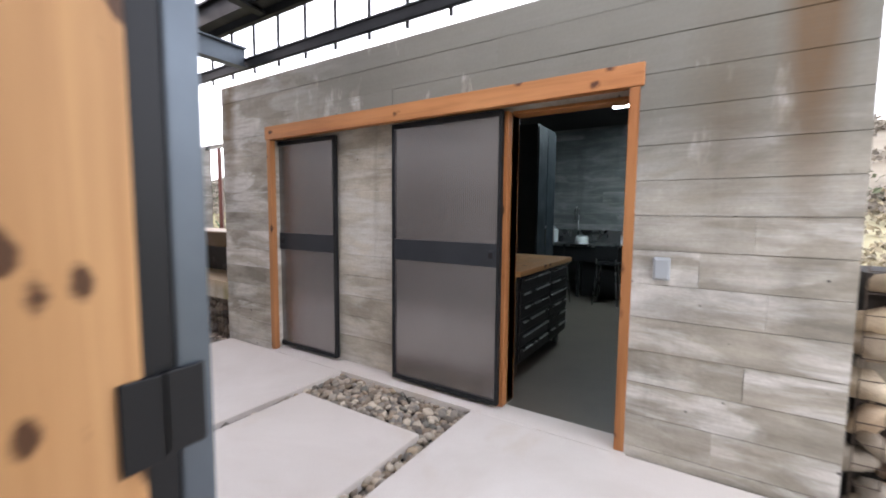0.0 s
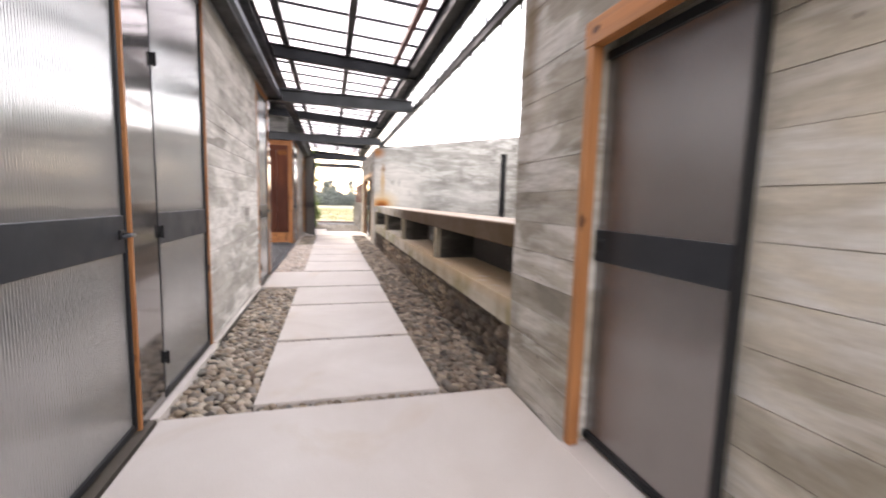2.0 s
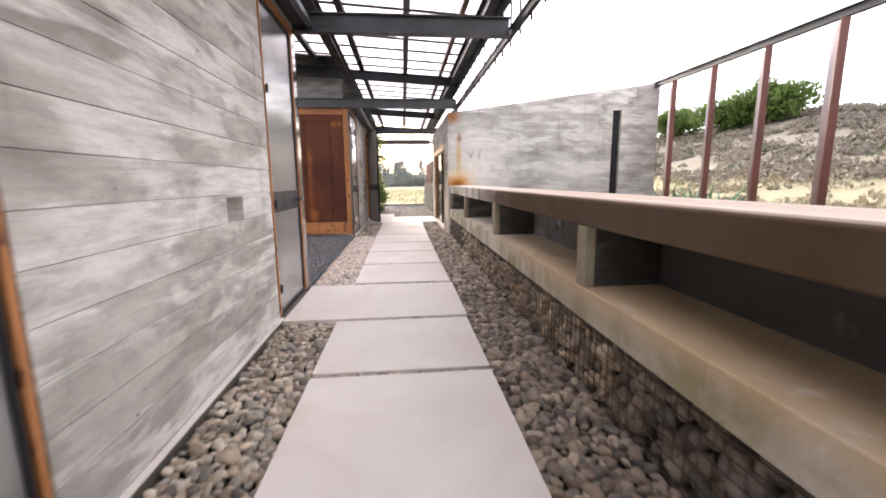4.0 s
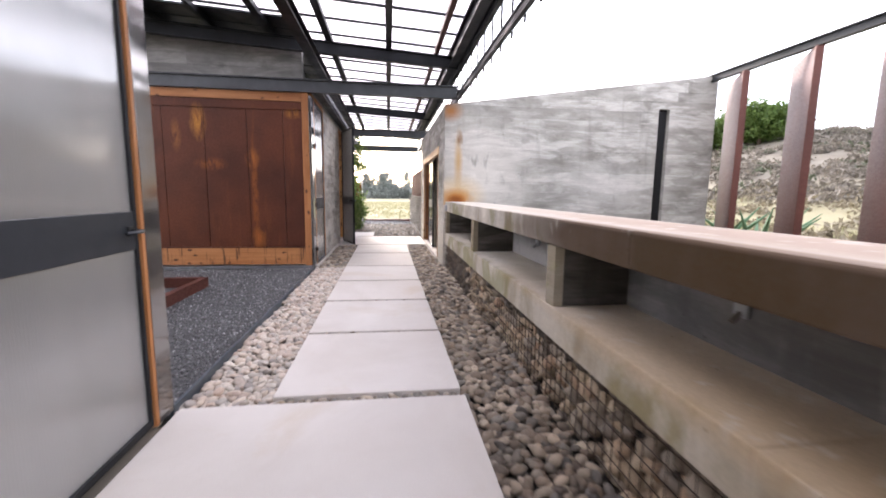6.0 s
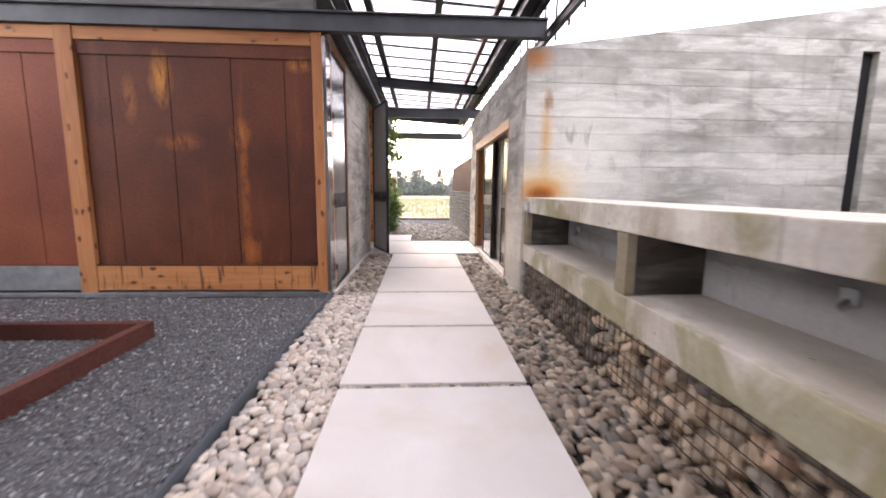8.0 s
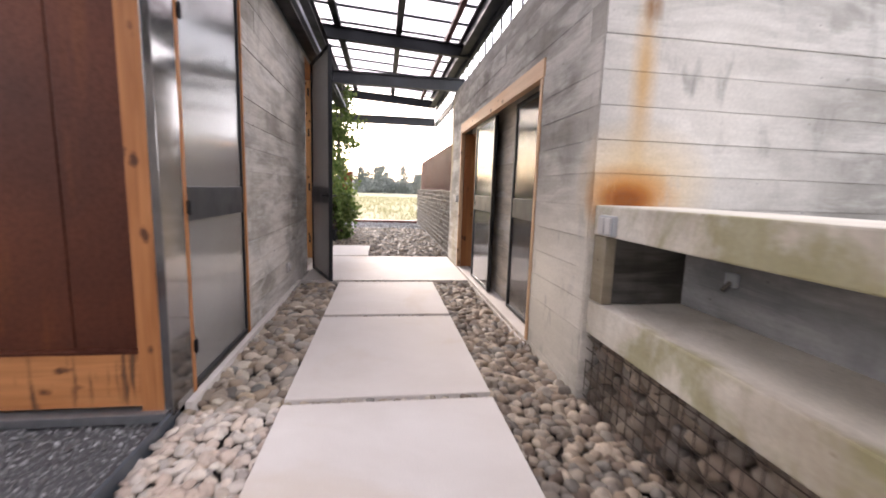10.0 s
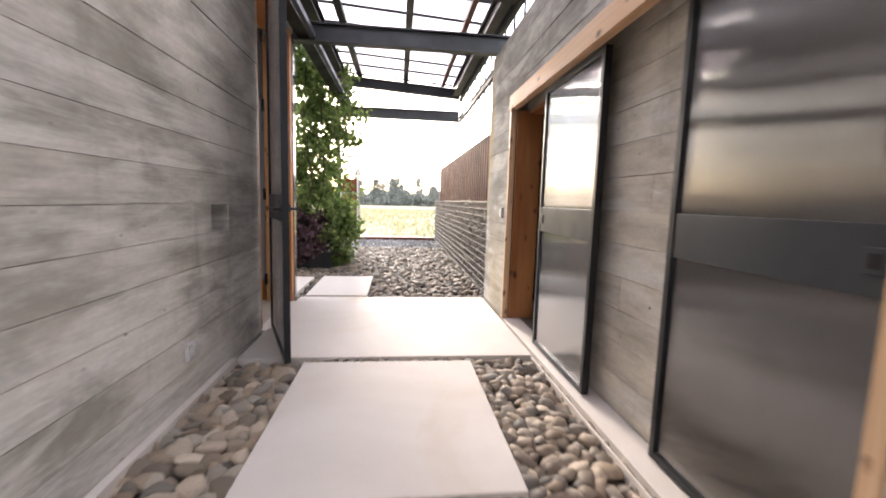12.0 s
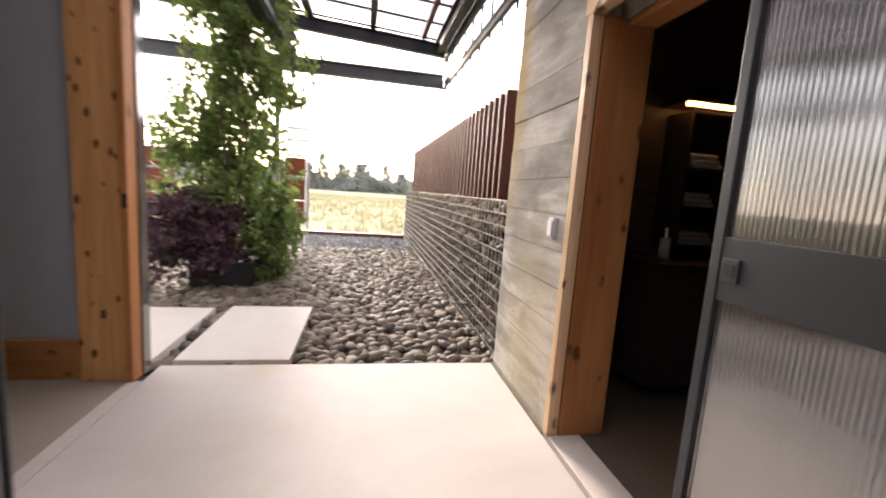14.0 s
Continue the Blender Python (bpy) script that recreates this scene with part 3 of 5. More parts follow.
def stone_bed(name, material, areas, spacing, size, z, label, seed, shapes=ROUND, tilt=0.5, skip=None, single=None):
    """Loose stones lying over rectangles (x0, x1, y0, y1), joined; single: (owner, material, x0, x1, limit) for stones of their own."""
    rng = np.random.default_rng(seed)
    vs, fs, k, made = [], [], 0, 0
    if single:
        meshes = [array_mesh("pebble", v, f, single[1], True) for v, f in shapes]
    for x0, x1, y0, y1 in areas:
        for x in np.arange(x0 + spacing / 2, x1, spacing):
            for y in np.arange(y0 + spacing / 2, y1, spacing):
                px, py = x + rng.uniform(-0.42, 0.42) * spacing, y + rng.uniform(-0.42, 0.42) * spacing
                px, py = min(max(px, x0), x1), min(max(py, y0), y1)
                if skip and skip(px, py):
                    continue
                pick = int(rng.integers(len(shapes)))
                v, f = shapes[pick]
                s = rng.uniform(*size) * np.array([rng.uniform(0.9, 1.35), rng.uniform(0.7, 1.0), rng.uniform(0.45, 0.7)])
                tm, at = turn_matrix(rng, tilt), (px, py, z + rng.uniform(-0.012, 0.012))
                if single and single[2] < px < single[3] and made < single[4]:
                    ob = new("pebble", meshes[pick])
                    ob.parent = single[0]
                    ob.matrix_basis = Matrix.LocRotScale(at, Matrix(tm.tolist()).to_quaternion(), tuple(s))
                    made += 1
                    continue
                w = (v * s) @ tm.T + at
                vs.append(w)
                fs.append(f + k)
                k += len(v)
    ob = new(name, array_mesh(name, np.concatenate(vs), np.concatenate(fs), material, True))
    return tagged(ob, label, "pebbles", kind="stuff")


def leaf_arrays(centres, size, rng, up=0.3):
    """Two-faced folded leaves at the centres."""
    n = len(centres)
    d = rng.normal(size=(n, 3))
    d[:, 2] -= up
    d /= np.linalg.norm(d, axis=1)[:, None]
    s = np.cross(d, rng.normal(size=(n, 3)))
    s /= np.linalg.norm(s, axis=1)[:, None]
    nrm = np.cross(d, s)
    L = size * rng.uniform(0.6, 1.3, (n, 1))
    base, tip = centres - d * L / 2, centres + d * L / 2
    left, right = centres + s * L * 0.32 + nrm * L * 0.1, centres - s * L * 0.32 + nrm * L * 0.1
    v = np.stack([base, left, tip, right], 1).reshape(-1, 3)
    i = np.arange(n)[:, None] * 4
    f = np.concatenate([i + (0, 1, 2), i + (0, 2, 3)], 0)
    return v, f


def leaves(name, material, centres, size, seed, parent=None, label="", up=0.3):
    v, f = leaf_arrays(np.asarray(centres, float), size, np.random.default_rng(seed), up)
    ob = new(name, array_mesh(name, v, f, material))
    if label:
        ob["label"] = label
    return hang(ob, parent) if parent else ob


# ---- the ground, to the horizon ----
def ground_height(x, y):
    r = np.clip((y - 11) / 60, 0, 1)
    hill = 11.0 * r * r * (3 - 2 * r) * (1 + 0.12 * np.sin(x * 0.07 + 1.0) + 0.06 * np.sin(x * 0.19 + y * 0.11))
    hill *= np.clip((x + 130) / 50, 0, 1)
    dip = -0.16 - 0.12 * np.clip((-27.6 - x) / 1.0, 0, 1) + 0.05 * np.sin(x * 0.5) * np.sin(y * 0.43) * (np.abs(x + 9) > 19)
    return dip + hill


xs = np.concatenate([np.linspace(-900, -80, 26)[:-1], np.linspace(-80, 40, 121)[:-1], np.linspace(40, 700, 24)])
ys = np.concatenate([np.linspace(-700, -40, 24)[:-1], np.linspace(-40, 90, 131)[:-1], np.linspace(90, 800, 24)])
gx, gy = np.meshgrid(xs, ys, indexing="ij")
gv = np.stack([gx, gy, ground_height(gx, gy)], -1).reshape(-1, 3)
ii, jj = np.meshgrid(np.arange(len(xs) - 1), np.arange(len(ys) - 1), indexing="ij")
ny = len(ys)
gq = np.stack([ii * ny + jj, (ii + 1) * ny + jj, (ii + 1) * ny + jj + 1, ii * ny + jj + 1], -1).reshape(-1, 4)
mg = Nodes("dry_ground")
far_tone = mg.noise(0.12, 6, None, 0.65, 0.6)
near_tone = mg.noise(1.4, 6, None, 0.7)
gcol = mg.mix(mg.range(far_tone, 0.35, 0.65), (0.20, 0.18, 0.11), (0.27, 0.245, 0.155))
gcol = mg.mix(mg.range(near_tone, 0.4, 0.7, 0.0, 0.4), gcol, (0.22, 0.20, 0.13))
lift = mg.n.new("ShaderNodeSeparateXYZ")
mg.l.new(mg.pos, lift.inputs[0])
slope_tone = mg.mix(mg.range(mg.noise(0.35, 7, None, 0.7, 0.5), 0.35, 0.65), (0.14, 0.122, 0.098), (0.20, 0.178, 0.142))
gcol = mg.mix(mg.range(lift.outputs["Z"], 0.9, 3.0), gcol, slope_tone)
mg.set(Base_Color=gcol, Roughness=0.95, Specular_IOR_Level=0.1)
mg.bump(near_tone, 0.15, 0.05)
tagged(new("ground", array_mesh("ground", gv, gq, mg.mat, True)), "dry grassland rising to a scrubby hillside", "ground", kind="structure")

# ---- paving ----
bed = part("pavement", cuboid(-27.4, 2.6, 0.2, 3.3, -0.15, -0.075), SOIL)
tagged(bed, "stepping path of pale concrete slabs set in pebbles", "path", kind="structure")
SLABS = [(-1.1, 2.4, 0.80, 3.0), (-2.33, -1.22, 0.80, 2.52), (-4.14, -2.41, 0.80, 3.0),
         (-5.43, -4.23, 1.285, 2.505), (-6.79, -5.49, 1.285, 2.505), (-7.92, -6.85, 1.285, 2.505), (-9.30, -7.99, 0.775, 2.52),
         (-10.59, -9.39, 1.285, 2.505), (-11.77, -10.64, 1.28, 2.50), (-12.95, -11.83, 1.275, 2.495), (-14.24, -13.0, 1.27, 2.49),
         (-15.86, -14.30, 1.27, 2.49), (-17.36, -15.93, 1.27, 2.49), (-19.42, -17.45, 0.78, 3.0),
         (-20.80, -19.50, 0.82, 1.56), (-20.72, -19.52, -0.25, 0.69)]

# ---- right side: the workshop ----
def clear_of(*rects):
    return lambda x, y: any(a < x < b and c < y < d for a, b, c, d in rects)


Y_R, Y_L = 3.02, 0.74
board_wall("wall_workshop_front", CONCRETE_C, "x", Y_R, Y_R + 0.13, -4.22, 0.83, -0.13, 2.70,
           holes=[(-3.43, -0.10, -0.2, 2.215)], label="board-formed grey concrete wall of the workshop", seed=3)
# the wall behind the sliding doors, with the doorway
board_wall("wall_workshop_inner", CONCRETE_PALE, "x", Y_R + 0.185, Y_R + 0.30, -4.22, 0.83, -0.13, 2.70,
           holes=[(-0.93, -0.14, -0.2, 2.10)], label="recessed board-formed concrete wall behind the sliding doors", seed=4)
tagged(part("wall_workshop_filler", joined(cuboid(-4.215, -3.46, Y_R + 0.125, Y_R + 0.19, -0.1, 2.69), cuboid(-3.46, -0.07, Y_R + 0.125, Y_R + 0.19, 2.24, 2.69),
            cuboid(-0.07, 0.825, Y_R + 0.125, Y_R + 0.19, -0.1, 2.69)), CONCRETE), "grey concrete core of the workshop wall", "wall", kind="structure")
board_wall("wall_workshop_west", CONCRETE_IN, "y", -4.22, -4.0, 3.33, 8.4, -0.1, (2.7, 3.05), label="concrete side wall of the workshop", seed=5, relief=False)
board_wall("wall_workshop_east", CONCRETE_IN, "y", 0.83, 0.66, 3.33, 8.4, -0.1, (2.7, 3.05), label="concrete side wall of the workshop", seed=6, relief=False)
board_wall("wall_workshop_back", CONCRETE_IN, "x", 8.25, 8.42, -4.0, 0.66, -0.1, 3.05, label="dim board-formed concrete back wall", seed=7)
roof = cuboid(-4.20, 0.81, 3.14, 8.40, 2.60, 2.685)
for v in roof.verts:
    v.co.z += max(0, (v.co.y - 3.02)) * 0.066
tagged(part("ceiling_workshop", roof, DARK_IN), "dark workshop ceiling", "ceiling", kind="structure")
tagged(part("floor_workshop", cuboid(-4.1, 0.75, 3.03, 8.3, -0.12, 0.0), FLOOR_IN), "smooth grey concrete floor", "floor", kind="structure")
tagged(part("sill_workshop", cuboid(-3.44, -0.09, 2.985, 3.2, -0.06, 0.004, 0.004), SLAB), "pale concrete sill under the sliding doors", "sill", kind="structure")


def timber_frame(name, x0, x1, y0, y1, top, head, jamb, label, wood_x=None, wood_z=None):
    """A timber surround: a head board and two jambs."""
    t = thing(name, label, "door frame", ((x0 + x1) / 2, y0, 0), kind="structure")
    part("head", cuboid(x0 - 0.02, x1 + 0.02, y0, y1, top, top + head, 0.006), wood_x or WOOD_X, t)
    part("jamb", cuboid(x0, x0 + jamb, y0 + 0.004, y1 - 0.005, 0.005, top - 0.002, 0.004), wood_z or WOOD_Z, t)
    part("jamb", cuboid(x1 - jamb, x1, y0 + 0.004, y1 + 0.05, 0.005, top - 0.002, 0.004), wood_z or WOOD_Z, t)
    return t


timber_frame("door_frame", -3.44, -0.10, Y_R - 0.012, Y_R + 0.055, 2.095, 0.125, 0.055, "orange fir timber surround of the workshop doors")
lining = thing("door_lining", "orange fir lining of the workshop doorway", "door frame", (-0.5, 3.3, 0), kind="structure")
part("post", cuboid(-0.985, -0.93, 3.135, 3.33, 0.005, 2.09, 0.004), WOOD_Z, lining)
part("post", cuboid(-0.142, -0.105, 3.14, 3.33, 0.005, 2.09, 0.004), WOOD_Z, lining)
part("head", cuboid(-0.93, -0.142, 3.20, 3.33, 2.075, 2.098, 0.004), WOOD_X, lining)


def fluted_panel(w, h, y, x0, z0, pitch=0.016, depth=0.0009):
    """A thin panel with upright flutes."""
    n = max(2, int(w / pitch))
    steps = np.arange(n * 4 + 1) / (n * 4)
    px = x0 + steps * w
    py = y - depth * np.sin(np.arange(n * 4 + 1) * math.pi / 2)
    v = np.concatenate([np.stack([px, py, np.full_like(px, z)], 1) for z in (z0, z0 + h)] +
                       [np.stack([px, np.full_like(px, y + 0.012), np.full_like(px, z)], 1) for z in (z0, z0 + h)])
    m_ = n * 4 + 1
    i = np.arange(m_ - 1)
    f = np.concatenate([np.stack([i, i + 1, i + 1 + m_, i + m_], 1), np.stack([i + 1 + 2 * m_, i + 2 * m_, i + 3 * m_, i + 1 + 3 * m_], 1)])
    return v, f


def steel_door(name, label, w, h, m, panel, handle="", flip=False, stile=0.035, group="", band=(0.95, 1.14), category="door", edge=None, edge_far=None):
    """A steel-framed door with two fluted panels and a plain band; local x runs along its width, its face looks to -y."""
    t = thing(name, label, category, group=group)
    fr = edge or STEEL_DARK
    part("stile", cuboid(0, stile, 0, 0.045, 0, h, 0.003), fr, t)
    part("stile", cuboid(w - stile, w, 0, 0.045, 0, h, 0.003), edge_far or fr, t)
    part("rail", cuboid(stile, w - stile, 0.002, 0.043, 0, 0.035, 0.003), fr, t)
    part("rail", cuboid(stile, w - stile, 0.002, 0.043, h - 0.04, h, 0.003), fr, t)
    part("band", cuboid(stile, w - stile, 0.004, 0.041, band[0], band[1], 0.003), STEEL_BAND, t, "gunmetal steel band")
    for za, zb in ((0.035, band[0]), (band[1], h - 0.04)):
        v, f = fluted_panel(w - 2 * stile, zb - za, 0.016, stile, za)
        ob = new("panel", array_mesh("panel", v, f, panel, True))
        ob["label"] = "fluted translucent panel"
        hang(ob, t)
    hx = w - 0.065 if not flip else 0.075
    hz = (band[0] + band[1]) / 2
    if handle == "lever":
        hd = part("handle", joined(cuboid(hx - 0.024, hx + 0.024, -0.008, 0.005, hz - 0.024, hz + 0.024, 0.003),
                                   rod((hx, 0, hz), (hx, -0.06, hz), 0.011)), BLACK, t, "black lever handle")
        s = -1 if not flip else 1
        part("lever", joined(rod((hx - s * 0.01, -0.055, hz), (hx + s * 0.12, -0.055, hz), 0.010),
                             rod((hx, 0.0, hz), (hx, 0.10, hz), 0.011), rod((hx - s * 0.01, 0.1, hz), (hx + s * 0.12, 0.1, hz), 0.010)), STEEL_BAND, hd, smooth=True)
    elif handle == "pull":
        part("handle", joined(cuboid(hx - 0.03, hx + 0.03, -0.004, 0.006, hz - 0.035, hz + 0.035, 0.003)), STEEL_BAND, t, "flush pull plate")
        part("pull_recess", cuboid(hx - 0.016, hx + 0.016, -0.006, 0.004, hz - 0.02, hz + 0.02), BLACK, t, "black recess")
    t.matrix_basis = m
    for c in t.children:
        c.matrix_parent_inverse = Matrix()
    return t


# sliding doors of the workshop
steel_door("sliding_door", "closed dark fluted sliding door in a black steel frame", 0.835, 2.06, pose(-3.455, 3.125, 0.03), FLUTED_DARK, "pull", True, 0.022,
           "workshop sliding doors", (0.99, 1.155))
steel_door("sliding_door", "dark fluted sliding door pushed back beside the open doorway", 0.955, 2.06, pose(-1.905, 3.075, 0.03), FLUTED_DARK, "pull", False, 0.022,
           "workshop sliding doors", (0.99, 1.155))
part_cover = thing("switch_box", "grey weatherproof switch cover on the concrete wall", "switch", (0.05, Y_R, 1.1))
part("box", cuboid(0.008, 0.09, Y_R - 0.028, Y_R + 0.002, 1.04, 1.165, 0.008), PLASTIC_GREY, part_cover)
part("lid", cuboid(0.016, 0.082, Y_R - 0.040, Y_R - 0.029, 1.05, 1.155, 0.006), PLASTIC_GREY, part_cover)

# inside the workshop
lamp = thing("ceiling_lamp", "bright cool-white panel lamp set flush in the ceiling", "lamp", (-0.6, 6.27, 2.8))
for name_, mat_, inset, low, label_ in (("frame", STEEL_DARK, 0.0, 0.018, ""), ("diffuser", LAMP_COOL, 0.018, 0.024, "glowing diffuser")):
    bm = cuboid(-0.92 + inset, -0.28 - inset, 6.06 + inset, 6.48 - inset, 2.60 - low, 2.60 - low + 0.017)
    for v in bm.verts:
        v.co.z += (v.co.y - 3.02) * 0.066
    part(name_, bm, mat_, lamp, label_)
chest = thing("tool_chest", "black steel tool chest with a butcher-block top, on castors", "tool chest", (-1.35, 4.1, 0))
part("body", cuboid(-1.72, -1.03, 3.62, 4.95, 0.14, 0.885, 0.008), BLACK, chest)
part("worktop", cuboid(-1.76, -0.99, 3.57, 5.02, 0.889, 0.935, 0.006), BENCHTOP, chest, "oiled butcher-block worktop")
for col, (ya, yb) in enumerate(((3.65, 4.35), (4.38, 4.92))):
    for row in range(6):
        za = 0.17 + row * 0.118
        d = part("drawer", cuboid(-1.03, -1.012, ya, yb, za, za + 0.108, 0.004), BLACK, chest)
        part("pull", cuboid(-1.008, -0.990, ya + 0.04, yb - 0.04, za + 0.082, za + 0.096, 0.003), STEEL_SHINE, d, "long steel pull")
for cx, cy in ((-1.66, 3.7), (-1.1, 3.7), (-1.66, 4.86), (-1.1, 4.86)):
    part("castor", joined(rod((cx - 0.02, cy, 0.05), (cx + 0.02, cy, 0.05), 0.05), cuboid(cx - 0.03, cx + 0.03, cy - 0.03, cy + 0.03, 0.09, 0.138, 0.004)), BLACK, chest)
tall = thing("tall_cabinet", "tall dark blue-grey steel cabinet behind the tool chest", "cabinet", (-1.9, 5.55, 0))
part("body", cuboid(-2.35, -1.49, 5.22, 5.85, 0.0, 2.45, 0.006), CABINET, tall)
for ya, yb in ((5.23, 5.53), (5.54, 5.84)):
    leaf = part("door", cuboid(-1.489, -1.47, ya, yb, 0.05, 2.42, 0.004), CABINET, tall)
    part("handle", rod((-1.455, yb - 0.05, 1.0), (-1.455, yb - 0.05, 1.25), 0.008), STEEL_SHINE, leaf)
counter = thing("sink_counter", "dark steel counter with a sink along the back wall", "counter", (-1.3, 7.9, 0))
part("worktop", cuboid(-2.9, -0.35, 7.55, 8.24, 0.86, 0.90, 0.005), STEEL_SHINE, counter, "bare steel worktop")
part("splashback", cuboid(-2.9, -0.35, 8.20, 8.235, 0.904, 1.12, 0.004), STEEL_SHINE, counter)
part("apron", cuboid(-2.85, -0.40, 7.58, 7.62, 0.62, 0.856, 0.003), STEEL_DARK, counter)
for cx in (-2.82, -1.6, -0.46):
    part("leg", cuboid(cx - 0.025, cx + 0.025, 7.60, 7.65, 0.0, 0.62, 0.003), STEEL_DARK, counter)
part("cabinet", cuboid(-1.55, -0.52, 7.66, 8.2, 0.03, 0.60, 0.006), BLACK, counter)
tap = thing("tap", "tall chrome spring tap over the sink", "tap", (-1.75, 8.1, 0.9))
curve = [(-1.75, 8.10, 0.90), (-1.75, 8.10, 1.40), (-1.75, 8.06, 1.50), (-1.75, 7.97, 1.53), (-1.75, 7.89, 1.48), (-1.75, 7.87, 1.30)]
part("spout", joined(*(rod(a, b, 0.014) for a, b in zip(curve, curve[1:]))), STEEL_SHINE, tap, smooth=True)
part("handle", rod((-1.75, 8.10, 1.0), (-1.67, 8.08, 1.03), 0.009), STEEL_SHINE, tap)


def canister(x, y, z, r, h, label):
    t = thing("canister", label, "container", (x, y, z))
    part("jar", rod((x, y, z), (x, y, z + h), r, r * 0.94, 20), WHITE, t, smooth=False)
    part("lid", rod((x, y, z + h), (x, y, z + h + 0.02), r * 0.8), PLASTIC_GREY, t)


def jug(x, y, z):
    t = thing("jug", "white plastic jug on the sink counter", "jug", (x, y, z))
    part("body", cuboid(x - 0.11, x + 0.11, y - 0.06, y + 0.06, z, z + 0.24, 0.03), WHITE, t, smooth=True)
    part("cap", rod((x + 0.05, y, z + 0.24), (x + 0.05, y, z + 0.28), 0.025), PLASTIC_GREY, t)


jug(-2.15, 7.85, 0.902)
canister(-1.6, 7.8, 0.902, 0.11, 0.12, "white bowl-like canister on the counter")
canister(-0.95, 7.9, 0.902, 0.05, 0.16, "small white canister on the counter")
box = thing("storage_box", "translucent white storage box on the counter", "box", (-0.62, 7.9, 0.902))
part("body", cuboid(-0.78, -0.48, 7.78, 8.05, 0.902, 1.10, 0.015), WHITE, box)
part("lid", cuboid(-0.79, -0.47, 7.77, 8.06, 1.102, 1.125, 0.008), PLASTIC_GREY, box)


def stool(x, y):
    t = thing("stool", "dark metal workshop stool by the counter", "stool", (x, y, 0))
    part("seat", cuboid(x - 0.17, x + 0.17, y - 0.16, y + 0.16, 0.62, 0.66, 0.012), STEEL_DARK, t)
    part("backrest", cuboid(x - 0.16, x + 0.16, y - 0.17, y - 0.15, 0.72, 0.92, 0.008), STEEL_DARK, t)
    for sx in (-1, 1):
        for sy in (-1, 1):
            part("leg", rod((x + sx * 0.13, y + sy * 0.12, 0.62), (x + sx * 0.18, y + sy * 0.17, 0.0), 0.011), STEEL_SHINE, t)
        part("upright", rod((x + sx * 0.14, y - 0.16, 0.64), (x + sx * 0.14, y - 0.16, 0.9), 0.010), STEEL_SHINE, t)


stool(-1.75, 6.9)
stool(-1.05, 7.25)

# ---- right side: the long bench between the two buildings ----
BX0, BX1 = -14.24, -4.23
bench = thing("concrete_bench", "long mossy cast concrete bench with open cubbies over a gabion", "bench", ((BX0 + BX1) / 2, 3.35, 0))


def bench_slab(name, z0, z1, seed, y0=3.045, y1=3.62):
    """One course of the bench, cast in lengths."""
    rng, x = random.Random(seed), BX0
    while x < BX1 - 0.01:
        e = x + rng.uniform(1.6, 2.6)
        e = BX1 if e > BX1 - 0.8 else e
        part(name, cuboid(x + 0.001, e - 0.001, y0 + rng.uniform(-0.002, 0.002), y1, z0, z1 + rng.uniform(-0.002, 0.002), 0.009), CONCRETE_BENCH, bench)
        x = e


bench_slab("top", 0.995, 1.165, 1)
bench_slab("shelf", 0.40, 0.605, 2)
for px in (-6.60, -9.20, -11.72, -14.10):
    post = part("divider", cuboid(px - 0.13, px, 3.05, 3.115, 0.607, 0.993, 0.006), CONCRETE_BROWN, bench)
    # separate dark body, added to carry the cubby shade
    part("cheek", cuboid(px - 0.124, px - 0.006, 3.116, 3.557, 0.608, 0.992, 0.004), CONCRETE_CHEEK, post, "dark inner face, the cubby's shade in its colour")
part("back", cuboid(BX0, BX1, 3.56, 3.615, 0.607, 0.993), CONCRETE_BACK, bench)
for sx in (-8.33, -10.84, -13.76):
    sp = thing("wall_tap", "small weathered outlet on the back of a bench cubby", "tap", (sx, 3.55, 0.82), group="bench outlets")
    part("plate", cuboid(sx - 0.035, sx + 0.035, 3.535, 3.558, 0.79, 0.86, 0.005), PLASTIC_GREY, sp)
    part("spout", rod((sx, 3.54, 0.81), (sx, 3.50, 0.77), 0.014), STEEL_SHINE, sp)
sock = thing("socket_box", "double grey weatherproof socket on the bench edge", "socket", (-14.06, 3.045, 1.06))
part("box", cuboid(-14.13, -13.99, 3.015, 3.046, 1.005, 1.115, 0.006), PLASTIC_GREY, sock)
for dx in (-14.095, -14.028):
    part("lid", cuboid(dx - 0.028, dx + 0.028, 3.005, 3.0145, 1.015, 1.105, 0.004), PALE_COVER, sock)


def wire_grid(x0, x1, y, z0, z1, step_x, step_z, r):
    bl = Blocks()
    for x in np.arange(x0, x1 + 0.001, step_x):
        bl.add(x - r, x + r, y - r, y + r, z0, z1)
    for z in np.arange(z0, z1 + 0.001, step_z):
        bl.add(x0, x1, y - r * 2.9, y - r * 1.02, z - r, z + r)
    return bl


STONES = []
for k in range(8):
    v, f = rock_shape(20 + k, 2, 0.75)
    me = array_mesh("stone", v * np.array([1.0, 0.8, 0.85]), f, ROCK, True)
    STONES.append(me)
STONES_DARK = [array_mesh("stone", *rock_shape(40 + k, 2, 0.7), ROCK_DARK, True) for k in range(6)]


